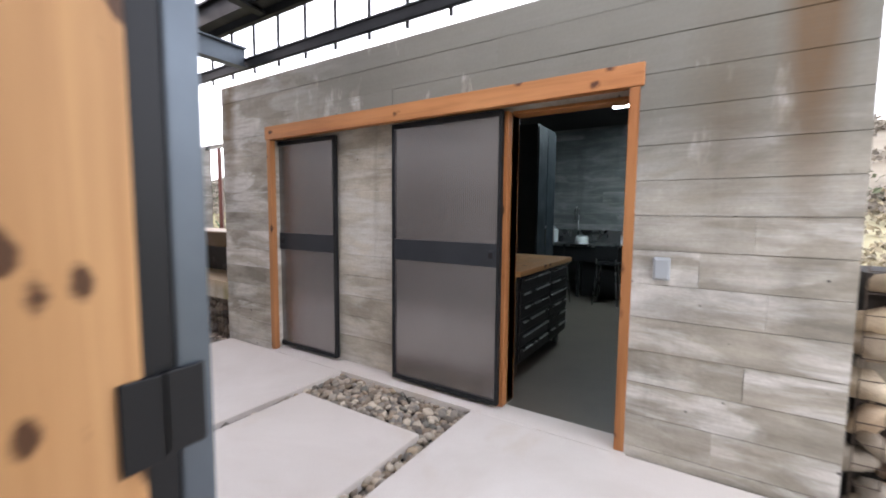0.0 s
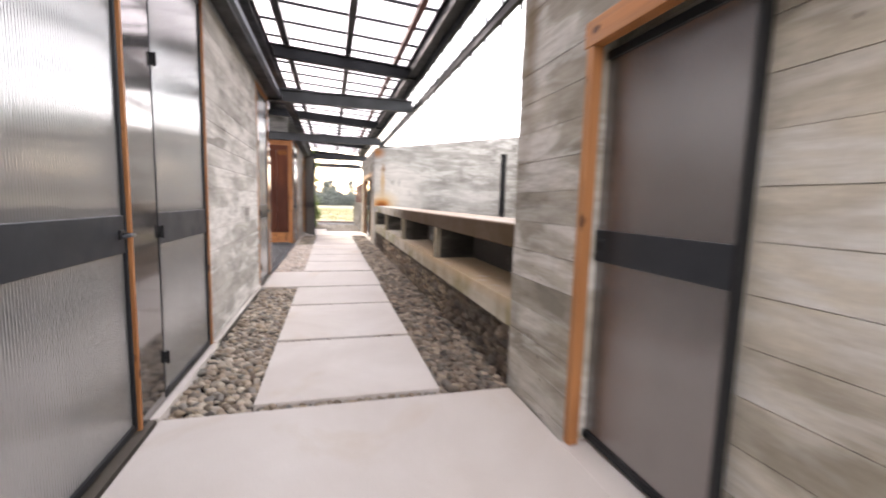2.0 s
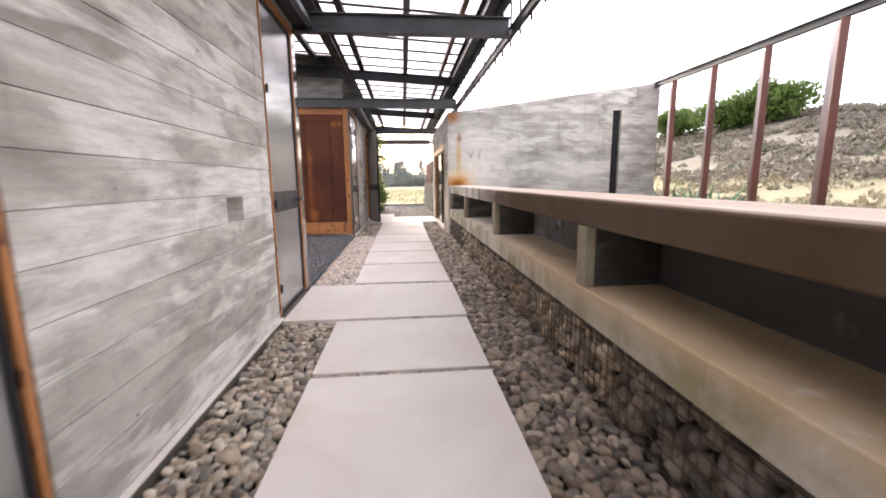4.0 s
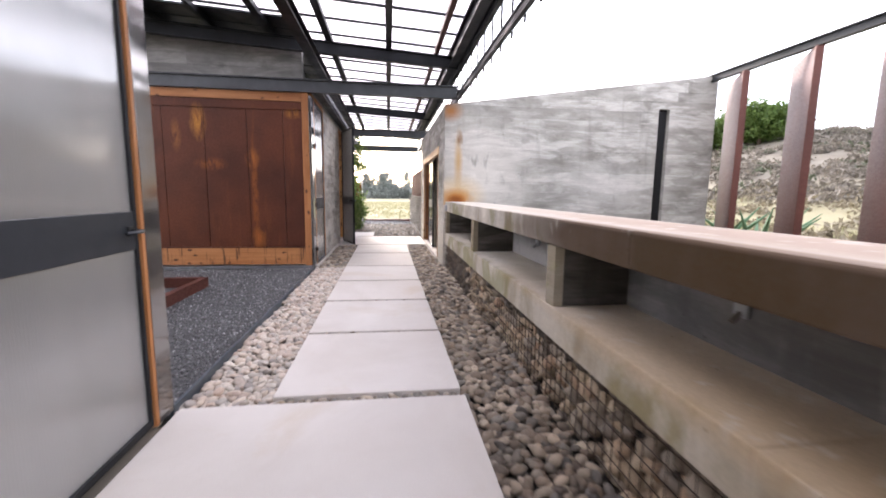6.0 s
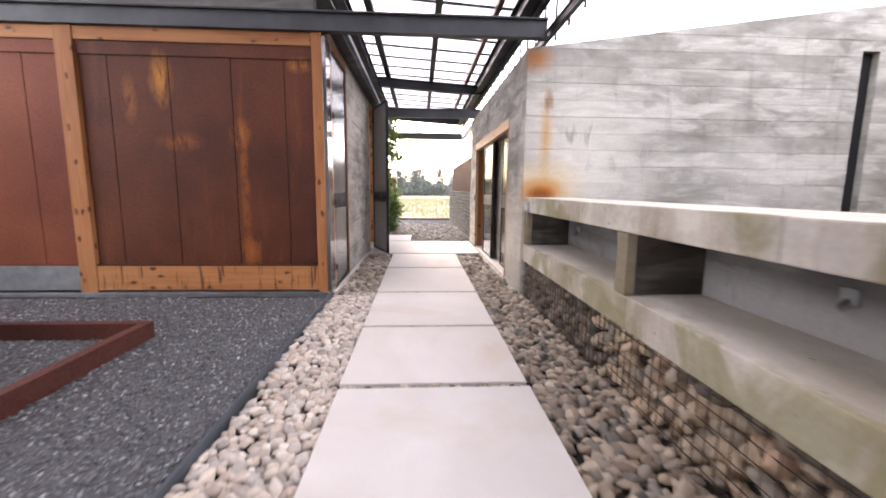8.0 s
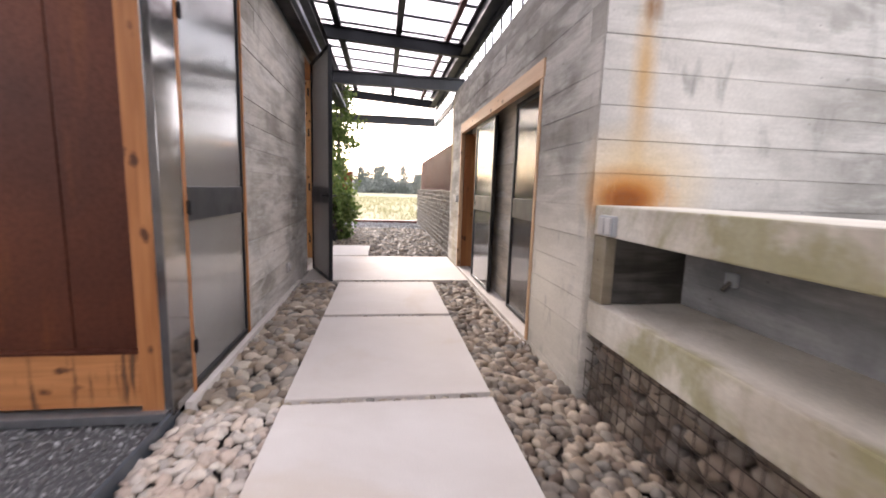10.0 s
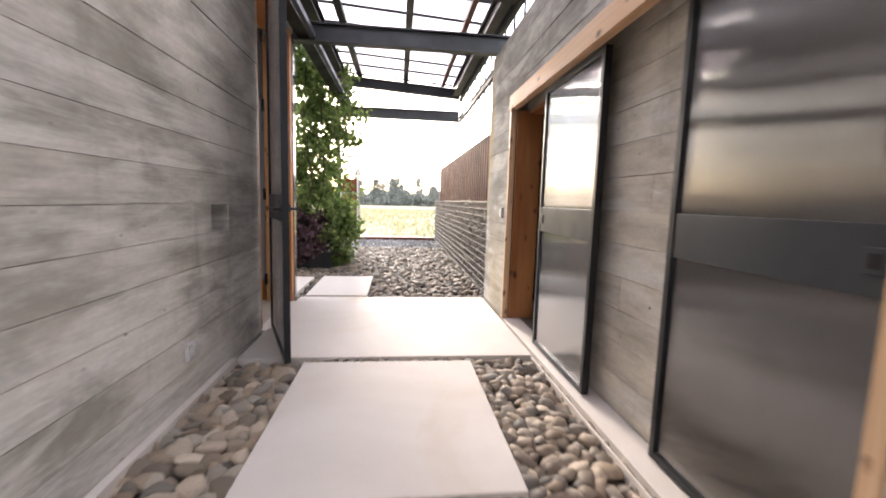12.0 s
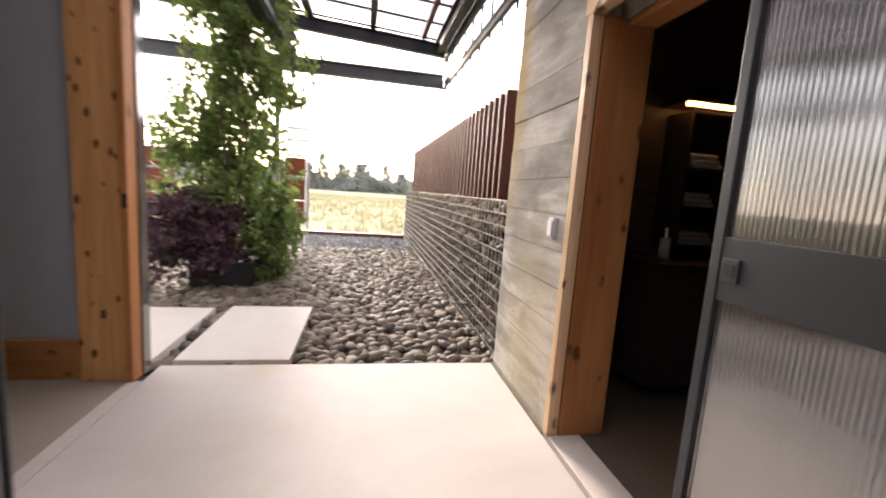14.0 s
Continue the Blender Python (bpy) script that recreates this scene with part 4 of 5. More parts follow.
def gabion(owner, x0, x1, y0, y1, z0, z1, size, near0, near1, limit, seed, meshes=STONES, flat=1.0):
    """Stones packed behind the face y0: single pieces within near0..near1, joined elsewhere."""
    rng = np.random.default_rng(seed)
    vs, fs, k, made = [], [], 0, 0
    for z in np.arange(z0 + size * 0.4, z1, size * 0.72 * flat):
        for x in np.arange(x0 + size * 0.4, x1, size * 0.82):
            s = size * rng.uniform(0.85, 1.25) * np.array([rng.uniform(0.9, 1.3), rng.uniform(0.7, 1.0), rng.uniform(0.65, 0.95) * flat])
            c = (x + rng.uniform(-0.3, 0.3) * size, y0 + size * 0.42 + rng.uniform(0, 0.2) * size, min(z + rng.uniform(-0.2, 0.2) * size, z1 - size * 0.3))
            i = int(rng.integers(len(meshes)))
            tm = turn_matrix(rng, 0.8)
            if near0 < x < near1 and made < limit:
                ob = new("stone", meshes[i])
                ob.parent = owner
                ob.matrix_parent_inverse = owner.matrix_basis.inverted()
                ob.matrix_basis = Matrix.LocRotScale(c, Matrix(tm.tolist()).to_quaternion(), tuple(s))
                made += 1
            else:
                v, f = ROUND[i % 6]
                vs.append((v * s) @ tm.T + c)
                fs.append(f + k)
                k += len(v)
    if vs:
        ob = new("stone_fill", array_mesh("stone_fill", np.concatenate(vs), np.concatenate(fs), ROCK_FAR, True))
        hang(tagged(ob, "packed gabion stones", kind="stuff"), owner)
    part("core", cuboid(x0 + 0.02, x1 - 0.02, y0 + size * 0.7, y1, z0, z1 - 0.03), SOIL, owner)


# ---- right side: the bath house ----
board_wall("wall_bathhouse_front", CONCRETE_B, "x", Y_R, Y_R + 0.13, -19.42, -14.256, -0.17, 2.86,
           holes=[(-18.53, -15.13, -0.2, 2.235)], label="board-formed grey concrete wall of the bath house", seed=13)
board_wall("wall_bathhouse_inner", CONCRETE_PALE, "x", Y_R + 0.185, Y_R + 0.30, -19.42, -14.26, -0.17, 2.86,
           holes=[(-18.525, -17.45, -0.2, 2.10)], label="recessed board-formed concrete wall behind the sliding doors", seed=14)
tagged(part("wall_bathhouse_filler", joined(cuboid(-19.415, -18.56, Y_R + 0.125, Y_R + 0.19, -0.1, 2.85), cuboid(-18.56, -15.10, Y_R + 0.125, Y_R + 0.19, 2.26, 2.85),
            cuboid(-15.10, -14.265, Y_R + 0.125, Y_R + 0.19, -0.1, 2.85)), CONCRETE), "grey concrete core of the bath house wall", "wall", kind="structure")
board_wall("wall_bathhouse_side", CONCRETE_B, "y", -14.238, -14.42, Y_R + 0.002, 8.25, -0.17, (2.862, 3.60),
           holes=[(7.08, 7.30, 0.80, 2.94)], label="tall board-formed concrete side wall with a sloping top, rust-stained", seed=15)
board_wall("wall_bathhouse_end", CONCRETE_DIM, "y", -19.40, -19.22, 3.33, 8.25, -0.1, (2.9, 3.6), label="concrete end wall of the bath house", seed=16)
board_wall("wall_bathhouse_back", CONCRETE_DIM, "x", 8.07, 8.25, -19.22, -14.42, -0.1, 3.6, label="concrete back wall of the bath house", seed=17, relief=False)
roof = cuboid(-19.39, -14.43, 3.14, 8.2, 2.74, 2.835)
for v in roof.verts:
    v.co.z += (v.co.y - 3.02) * 0.141
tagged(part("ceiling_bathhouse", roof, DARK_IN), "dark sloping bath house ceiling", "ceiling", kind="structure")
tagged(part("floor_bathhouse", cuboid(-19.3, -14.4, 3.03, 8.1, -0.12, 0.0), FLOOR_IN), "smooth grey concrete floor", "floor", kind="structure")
tagged(part("sill_bathhouse", cuboid(-18.55, -15.12, 3.022, 3.2, -0.06, 0.006, 0.004), SLAB), "pale concrete sill under the sliding doors", "sill", kind="structure")
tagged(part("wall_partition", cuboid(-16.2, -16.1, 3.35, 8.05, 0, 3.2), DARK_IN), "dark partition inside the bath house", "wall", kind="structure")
tagged(part("slit_window", cuboid(-14.41, -14.33, 7.08, 7.30, 0.80, 2.94), BLACK), "tall dark slit window in the concrete side wall", "window", kind="structure")
timber_frame("door_frame", -18.52, -15.135, Y_R - 0.012, Y_R + 0.055, 2.095, 0.14, 0.05, "pale fir timber surround of the bath house doors, sunlight in its colour", WOOD_PALE_X, WOOD_PALE_Z)
lining = thing("door_lining", "deep red-brown fir post lining the bath house doorway, shade in its colour", "door frame", (-18.4, 3.2, 0), kind="structure")
part("post", cuboid(-18.525, -18.468, 3.077, 3.33, 0.005, 2.09, 0.004), WOOD_DEEP, lining)
part("post", cuboid(-17.49, -17.452, 3.2, 3.33, 0.005, 2.09, 0.004), WOOD_DEEP, lining)
part("head", cuboid(-18.466, -17.492, 3.2, 3.33, 2.06, 2.09, 0.004), WOOD_X, lining)
steel_door("sliding_door", "silver fluted sliding door standing half open", 0.96, 2.07, pose(-17.685, 3.075, 0.02), FLUTED, "pull", True,
           group="bath house sliding doors", edge=STEEL_BAND, edge_far=BLACK)
steel_door("sliding_door", "closed smoky fluted sliding door in a black frame", 0.88, 2.07, pose(-16.11, 3.125, 0.02), FLUTED_SMOKE, "pull",
           group="bath house sliding doors")
part_cover = thing("switch_box", "small grey switch beside the bath house doorway", "switch", (-18.64, Y_R, 1.09))
part("box", cuboid(-18.68, -18.61, Y_R - 0.026, Y_R + 0.002, 1.03, 1.14, 0.006), PLASTIC_GREY, part_cover)
part("lid", cuboid(-18.67, -18.62, Y_R - 0.034, Y_R - 0.027, 1.045, 1.125, 0.004), WHITE, part_cover)
# its shelves, lamp and basin, on the end wall
shelf = thing("open_cabinet", "dark open wall cabinet with folded towels", "cabinet", (-19.1, 4.5, 0.95))
part("back", cuboid(-19.215, -19.195, 4.04, 5.0, 0.98, 1.86, 0.003), DARK_IN, shelf)
part("side", cuboid(-19.195, -18.98, 4.04, 4.06, 0.98, 1.86, 0.003), DARK_IN, shelf)
part("side", cuboid(-19.195, -18.98, 4.98, 5.0, 0.98, 1.86, 0.003), DARK_IN, shelf)
for z in (0.98, 1.235, 1.485, 1.84):
    part("shelf", cuboid(-19.195, -18.98, 4.06, 4.98, z, z + 0.02, 0.003), DARK_IN, shelf)
strip = thing("strip_lamp", "warm glowing strip lamp over the cabinet", "lamp", (-19.0, 4.5, 1.9))
part("housing", cuboid(-19.215, -18.97, 3.98, 5.0, 1.905, 1.94, 0.004), BLACK, strip)
part("tube", cuboid(-19.0, -18.965, 3.99, 4.99, 1.885, 1.903), LAMP_WARM, strip, "warm glowing tube")
for z, w in ((1.257, 0.22), (1.507, 0.24), (1.002, 0.26)):
    tw = thing("folded_towel", "folded pale grey-green towel on a shelf", "towel", (-19.08, 4.2, z), group="towels on the shelves")
    for k in range(3):
        part("fold", cuboid(-19.17, -18.985, 4.08, 4.08 + w - 0.02 * k, z + k * 0.03, z + k * 0.03 + 0.028, 0.012), TOWEL, tw, smooth=True)
basin = thing("basin_counter", "dark basin counter in the bath house", "counter", (-18.9, 4.4, 0))
part("worktop", cuboid(-19.21, -18.75, 3.75, 5.6, 0.84, 0.90, 0.006), BLACK, basin)
part("cabinet", cuboid(-19.20, -18.80, 3.80, 5.55, 0.1, 0.838, 0.006), DARK_IN, basin)
bottle = thing("soap_bottle", "small soap bottle on the basin counter", "bottle", (-18.97, 3.96, 0.90))
part("body", rod((-18.97, 3.96, 0.901), (-18.97, 3.96, 1.04), 0.035, 0.03, 16), TOWEL, bottle, smooth=True)
part("pump", joined(rod((-18.97, 3.96, 1.04), (-18.97, 3.96, 1.10), 0.01), rod((-18.97, 3.96, 1.10), (-18.94, 3.93, 1.10), 0.008)), WHITE, bottle)

# ---- left side: the first building ----
TOPL = 2.97
board_wall("wall_left_first", CONCRETE, "x", Y_L, Y_L - 0.26, -8.06, -5.52, -0.13, TOPL, holes=[(-7.39, -7.10, 1.0, 1.18)],
           label="board-formed pale grey concrete wall with a small niche", seed=23)
board_wall("wall_left_start", CONCRETE, "x", Y_L, Y_L - 0.26, -2.92, -0.36, -0.13, TOPL, label="board-formed grey concrete wall beside the doorway", seed=24)
board_wall("wall_left_near", CONCRETE, "x", Y_L, Y_L - 0.26, 0.80, 2.6, -0.13, TOPL, label="board-formed grey concrete wall", seed=25)
tagged(part("niche_back", cuboid(-7.41, -7.08, Y_L - 0.13, Y_L - 0.12, 0.98, 1.2), WHITE), "pale plate at the back of the wall niche", "niche", kind="structure")
tagged(part("wall_left_first_rear", joined(cuboid(-9.25, 2.6, -4.2, -4.0, -0.1, TOPL), cuboid(-9.28, -9.1, -4.0, 0.68, -0.1, TOPL), cuboid(2.4, 2.6, -4.0, 0.45, -0.1, TOPL)), CONCRETE),
       "concrete outer walls of the first building", "wall", kind="structure")
tagged(part("ceiling_left_first", cuboid(-9.28, 2.6, -4.2, 0.735, TOPL + 0.003, TOPL + 0.1), PAINT_GREY), "flat roof of the first building", "ceiling", kind="structure")
tagged(part("floor_left_first", cuboid(-9.1, 2.4, -4.0, 0.775, -0.12, -0.004), FLOOR_IN), "smooth grey concrete floor", "floor", kind="structure")
tagged(part("lintel_left", joined(cuboid(-5.50, -2.93, 0.50, 0.735, 2.90, TOPL - 0.002), cuboid(-0.36, 0.80, 0.50, 0.735, 2.90, TOPL - 0.002), cuboid(-9.26, -8.065, 0.50, 0.735, 2.9, TOPL - 0.002)), WOOD_X),
       "fir lintel boards over the tall doors", "lintel", kind="structure")
# the doorway in which the walk begins
jamb = thing("door_frame", "knotty fir jamb and blue-grey steel stop of the open doorway", "door frame", (-0.36, 0.6, 0), kind="structure")
part("jamb", cuboid(-0.40, -0.352, 0.44, 0.713, 0.0, 2.9, 0.003), WOOD_KNOTTY, jamb)
# added black strip: stands for the dark gap between wood and steel
part("gap_strip", cuboid(-0.395, -0.354, 0.714, 0.752, 0.0, 2.9), BLACK, jamb)
part("steel_stop", cuboid(-0.42, -0.352, 0.754, 0.802, 0.0, 2.9, 0.004), STEEL_BLUE, jamb)
part("strike_plate", joined(cuboid(-0.351, -0.345, 0.682, 0.738, 1.05, 1.172, 0.002), cuboid(-0.349, -0.340, 0.735, 0.785, 1.06, 1.175, 0.002)), BLACK, jamb, "black steel strike plate")
part("jamb", cuboid(0.76, 0.80, 0.44, 0.713, 0.0, 2.9, 0.003), WOOD_Z, jamb)


def door_panel(x0, x1, y=Y_L, h=2.86, handle="", flip=False, label="", group=""):
    """A tall door set in the left wall, its face to +y."""
    return steel_door("steel_door", label, x1 - x0, h, pose(x1, y, 0.015, 0, 0, 180), FLUTED_GREY, handle, flip, 0.02, group, (0.985, 1.18))


def upright(name, x0, x1, y0, y1, mat_, label, z1=2.895):
    return tagged(part(name, cuboid(x0, x1, y0, y1, 0.0, z1, 0.003), mat_), label, "door frame", kind="structure")


door_panel(-4.03, -2.98, 0.735, handle="lever", label="tall silver fluted steel door with a dark band, shut", group="tall steel doors")
upright("door_post", -4.065, -4.042, 0.60, 0.747, WOOD_Z, "slim fir door post")
upright("door_mullion", -4.40, -4.068, 0.62, 0.742, CLADDING, "brushed steel panel between two doors")
door_panel(-5.46, -4.42, 0.738, label="tall silver fluted steel door with a dark band, shut", group="tall steel doors")
upright("door_post", -5.50, -5.472, 0.60, 0.748, WOOD_Z, "slim fir door post")
upright("door_post", -2.97, -2.93, 0.60, 0.755, WOOD_Z, "slim fir door post")
upright("door_post", -8.10, -8.075, 0.60, 0.748, WOOD_Z, "slim fir door post")
door_panel(-9.09, -8.115, 0.738, handle="lever", label="tall silver fluted steel door with a black lever, shut", group="tall steel doors")
upright("door_post", -9.13, -9.102, 0.60, 0.748, WOOD_Z, "slim fir door post")
upright("corner_cladding", -9.29, -9.14, 0.60, 0.745, CLADDING, "brushed steel cladding at the corner")
for hx in (-4.43, -8.12, -14.445):
    for hz in (0.28, 1.08, 2.1):
        hg = thing("hinge", "small black door hinge", "hinge", (hx, 0.75, hz), group="door hinges")
        part("knuckle", rod((hx, 0.760, hz - 0.04), (hx, 0.760, hz + 0.04), 0.008), BLACK, hg)
        part("leaf", cuboid(hx - 0.013, hx + 0.013, 0.742, 0.753, hz - 0.035, hz + 0.035), BLACK, hg)

# footing strips along the walls
tagged(part("footing", joined(cuboid(-8.06, -5.5, 0.742, 0.775, -0.1, 0.012, 0.004), cuboid(-5.5, -4.16, 0.742, 0.79, -0.1, 0.004, 0.004),
                              cuboid(-17.44, -14.3, 0.742, 0.785, -0.1, 0.008, 0.004), cuboid(-17.44, -15.12, 2.985, 2.997, -0.1, -0.008, 0.004)), SLAB),
       "pale concrete footing along the walls", "trim", kind="structure")

# ---- left side: the courtyard and its big rusted doors ----
tagged(part("cinder_base", cuboid(-14.2, -9.3, -6.0, 0.715, -0.15, -0.041), CINDER_DUST), "dark cinder ground of the courtyard", "ground", kind="structure")
tagged(part("edging", cuboid(-14.26, -9.3, 0.716, 0.736, -0.12, 0.012, 0.003), STEEL_BLUE), "thin steel edging between cinder and pebbles", "edging", kind="structure")
tagged(part("wall_courtyard_rear", cuboid(-14.3, -9.2, -6.3, -6.1, -0.1, TOPL), CONCRETE), "plain concrete wall closing the courtyard", "wall", kind="structure")


def corten_door(name, label, y0, y1, plate, seams, base):
    t = thing(name, label, "door", (-14.2, (y0 + y1) / 2, 0.03), group="courtyard doors")
    part("base_rail", cuboid(-14.26, -14.195, y0, y1, 0.05, 0.335, 0.005), base, t)
    part("top_rail", cuboid(-14.26, -14.195, y0, y1, 2.80, 2.94, 0.005), WOOD_Y, t)
    part("drip_strip", cuboid(-14.255, -14.215, y0 + 0.002, y1 - 0.002, 2.66, 2.798, 0.003), plate, t)
    part("bottom_angle", cuboid(-14.25, -14.190, y0, y1, 0.337, 0.352), plate, t)
    cuts = [y0, *seams, y1]
    for a, b in zip(cuts, cuts[1:]):
        part("plate", cuboid(-14.27, -14.235, a + 0.004, b - 0.004, 0.352, 2.665, 0.003), plate, t)
    return t


corten_door("courtyard_door", "large dark rusted steel door in a fir frame", -1.92, 0.585, CORTEN, (-1.62, -0.98, -0.31, 0.27), WOOD_MARKED)
corten_door("courtyard_door", "large red rusted steel door over a galvanised base", -4.5, -2.115, CORTEN_RED, (-3.85, -3.05, -2.5), GALV)
for a, b in ((0.59, 0.70), (-2.11, -1.925)):
    tagged(part("door_post", cuboid(-14.30, -14.18, a, b, 0.02, 2.945, 0.005), WOOD_Z), "square fir post of the courtyard doors", "post", kind="structure")
tagged(part("door_track", cuboid(-14.28, -14.14, -4.6, 0.72, -0.02, 0.03, 0.004), GALV), "galvanised track under the courtyard doors", "track", kind="structure")
tagged(part("wall_courtyard_west", cuboid(-14.5, -14.32, -6.1, 0.62, -0.1, TOPL), CONCRETE), "concrete wall behind the courtyard doors", "wall", kind="structure")
board_wall("wall_gable", CONCRETE_GABLE, "y", -14.46, -14.62, -4.4, 0.56, 3.0, (4.05, 3.70), label="board-formed concrete gable above the courtyard doors", seed=31)

planter = thing("garden_planter", "low square rusted steel planter frame in the cinder", "planter", (-12.0, -1.3, 0))
for a in ((-12.84, -12.76, -2.6, -0.48), (-11.0, -10.92, -2.6, -0.48), (-12.76, -11.0, -0.56, -0.48), (-12.76, -11.0, -2.6, -2.52)):
    part("side", cuboid(*a, -0.03, 0.11, 0.004), RUST_POST, planter)
bv, bf = rock_shape(77, 3, 0.9)
bo = new("boulder", array_mesh("boulder", bv * np.array([0.75, 0.85, 0.70]) + (-12.15, -1.86, 0.22), bf, BOULDER, False))
tagged(bo, "pale angular boulder lying in the cinder", "boulder")

# ---- left side: the second building ----
upright("corner_cladding", -14.408, -14.174, 0.7025, 0.746, CLADDING, "brushed steel cladding at the corner")
upright("door_post", -14.448, -14.411, 0.60, 0.748, WOOD_Z, "slim fir door post")
door_panel(-15.43, -14.453, 0.738, label="tall silver fluted steel door with a dark band, shut", group="tall steel doors")
upright("door_post", -15.468, -15.44, 0.60, 0.748, WOOD_Z, "slim fir door post")
tagged(part("lintel_second", joined(cuboid(-15.475, -14.3, 0.50, 0.735, 2.90, TOPL - 0.002), cuboid(-19.3, -18.13, 0.50, 0.735, 2.9, TOPL - 0.002)), WOOD_X), "fir lintel boards over the tall doors", "lintel", kind="structure")
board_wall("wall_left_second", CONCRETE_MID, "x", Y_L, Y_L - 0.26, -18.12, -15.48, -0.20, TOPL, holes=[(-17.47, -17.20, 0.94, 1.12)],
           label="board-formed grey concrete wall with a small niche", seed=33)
tagged(part("niche_back", cuboid(-17.49, -17.18, Y_L - 0.15, Y_L - 0.14, 0.92, 1.14), CONCRETE), "grey plate at the back of the wall niche", "niche", kind="structure")
outlet = thing("outlet_cover", "round pale outlet cover low on the concrete wall", "socket", (-16.86, Y_L, 0.28))
part("box", cuboid(-16.91, -16.80, Y_L - 0.002, Y_L + 0.025, 0.225, 0.335, 0.012), PALE_COVER, outlet)
part("lid", rod((-16.855, Y_L + 0.025, 0.28), (-16.855, Y_L + 0.045, 0.28), 0.042), PALE_COVER, outlet)
tagged(part("wall_left_second_rear", joined(cuboid(-19.3, -14.6, -4.2, -4.0, -0.1, TOPL), cuboid(-14.6, -14.5, -4.0, 0.45, -0.1, TOPL)), CONCRETE), "concrete outer walls of the second building", "wall", kind="structure")
tagged(part("wall_room_end", cuboid(-19.36, -19.27, -4.0, 0.45, -0.1, TOPL), PAINT_GREY), "grey painted end wall of the room", "wall", kind="structure")
tagged(part("baseboard", cuboid(-19.265, -19.235, -4.0, 0.44, 0.0, 0.235, 0.004), WOOD_Y), "deep fir baseboard", "baseboard", kind="structure")
tagged(part("ceiling_left_second", cuboid(-19.36, -14.3, -4.2, 0.735, TOPL + 0.003, TOPL + 0.1), PAINT_GREY), "flat roof of the second building", "ceiling", kind="structure")
tagged(part("floor_left_second", cuboid(-19.26, -14.6, -4.0, 0.70, -0.12, -0.004), FLOOR_ROOM), "smooth grey concrete floor", "floor", kind="structure")
tagged(part("threshold", cuboid(-19.2, -18.12, 0.70, 0.778, -0.1, 0.0, 0.003), SLAB), "grey threshold strip", "threshold", kind="structure")
jamb2 = thing("door_frame", "knotty fir column at the end of the open doorway", "door frame", (-19.24, 0.6, 0), kind="structure")
part("jamb", cuboid(-19.285, -19.205, 0.46, 0.70, 0.0, 2.9, 0.004), WOOD_KNOTTY, jamb2)
part("stop", cuboid(-19.28, -19.18, 0.703, 0.742, 0.0, 2.9, 0.003), WOOD_Z, jamb2)
part("jamb", cuboid(-18.17, -18.125, 0.46, 0.735, 0.0, 2.9, 0.004), WOOD_Z, jamb2)
part("strike_plate", cuboid(-19.185, -19.178, 0.712, 0.738, 1.02, 1.10), BLACK, jamb2, "black strike plate")
upright("corner_cladding", -19.37, -19.29, 0.46, 0.752, CLADDING, "brushed steel cladding at the corner")
leaf_dir = 21.5
steel_door("steel_door", "tall fluted steel door standing open into the passage", 0.96, 2.86, pose(-18.166, 0.806, 0.02, 0, 0, leaf_dir), FLUTED_PALE, "lever", False, 0.032,
           "tall steel doors", (0.985, 1.18))
for hz in (0.45, 1.2, 1.95, 2.5):
    hg = thing("hinge", "small black door hinge", "hinge", (-18.15, 0.77, hz), group="door hinges")
    part("knuckle", rod((-18.163, 0.775, hz - 0.05), (-18.163, 0.775, hz + 0.05), 0.012), BLACK, hg)

# ---- the canopy over the passage ----
canopy = thing("canopy", "dark steel canopy with a ribbed translucent roof over the passage", "canopy", (-11, 3.2, 2.95))
FALL = 0.062
roof_z = lambda y: 3.62 + FALL * (3.2 - y)
YC0, YC1, XC0, XC1 = -4.4, 3.22, -23.85, -1.25
TIES = (-4.1, -9.3, -14.2, -19.5, -23.75)
for tx in TIES:
    part("tie_beam", i_beam("y", YC0, YC1, tx, 2.945, 3.155, 0.12), STEEL_BLUE if tx > -5 else STEEL_GREY, canopy)
for rx in (-1.35, -3.75, -8.95, -14.15, -19.2, -23.7):
    part("rafter", i_beam("y", YC0, YC1, rx, roof_z(YC0) - 0.20, roof_z(YC0), 0.11, rise=roof_z(YC1) - roof_z(YC0)), STEEL_DARK, canopy)
for py, w, mat_ in ((-3.4, 0.06, STEEL_DARK), (-2.5, 0.06, STEEL_DARK), (-1.6, 0.06, STEEL_DARK), (-0.75, 0.06, STEEL_DARK), (0.15, 0.11, STEEL_DARK), (1.07, 0.105, STEEL_DARK), (2.04, 0.10, STEEL_DARK), (2.84, 0.075, RUST_POST)):
    z = roof_z(py)
    part("purlin", cuboid(XC0, XC1, py - w / 2, py + w / 2, z + 0.004, z + 0.084), mat_, canopy)
for bx in np.arange(XC0 + 0.02, XC1, 0.65):
    bm = cuboid(bx - 0.017, bx + 0.017, YC0, YC1, 0, 0.03)
    for v in bm.verts:
        v.co.z += roof_z(v.co.y) + 0.086
    part("batten", bm, STEEL_DARK, canopy)
part("edge_beam", i_beam("x", XC0, XC1, 3.12, roof_z(3.12) - 0.17, roof_z(3.12) + 0.08, 0.13, 0.018), STEEL_DARK, canopy)
part("edge_rail", i_beam("x", XC0, XC1, 3.25, 2.95, 3.06, 0.05), STEEL_DARK, canopy)
part("edge_rail", i_beam("x", XC0, XC1, 3.25, 3.40, 3.52, 0.06), STEEL_DARK, canopy)
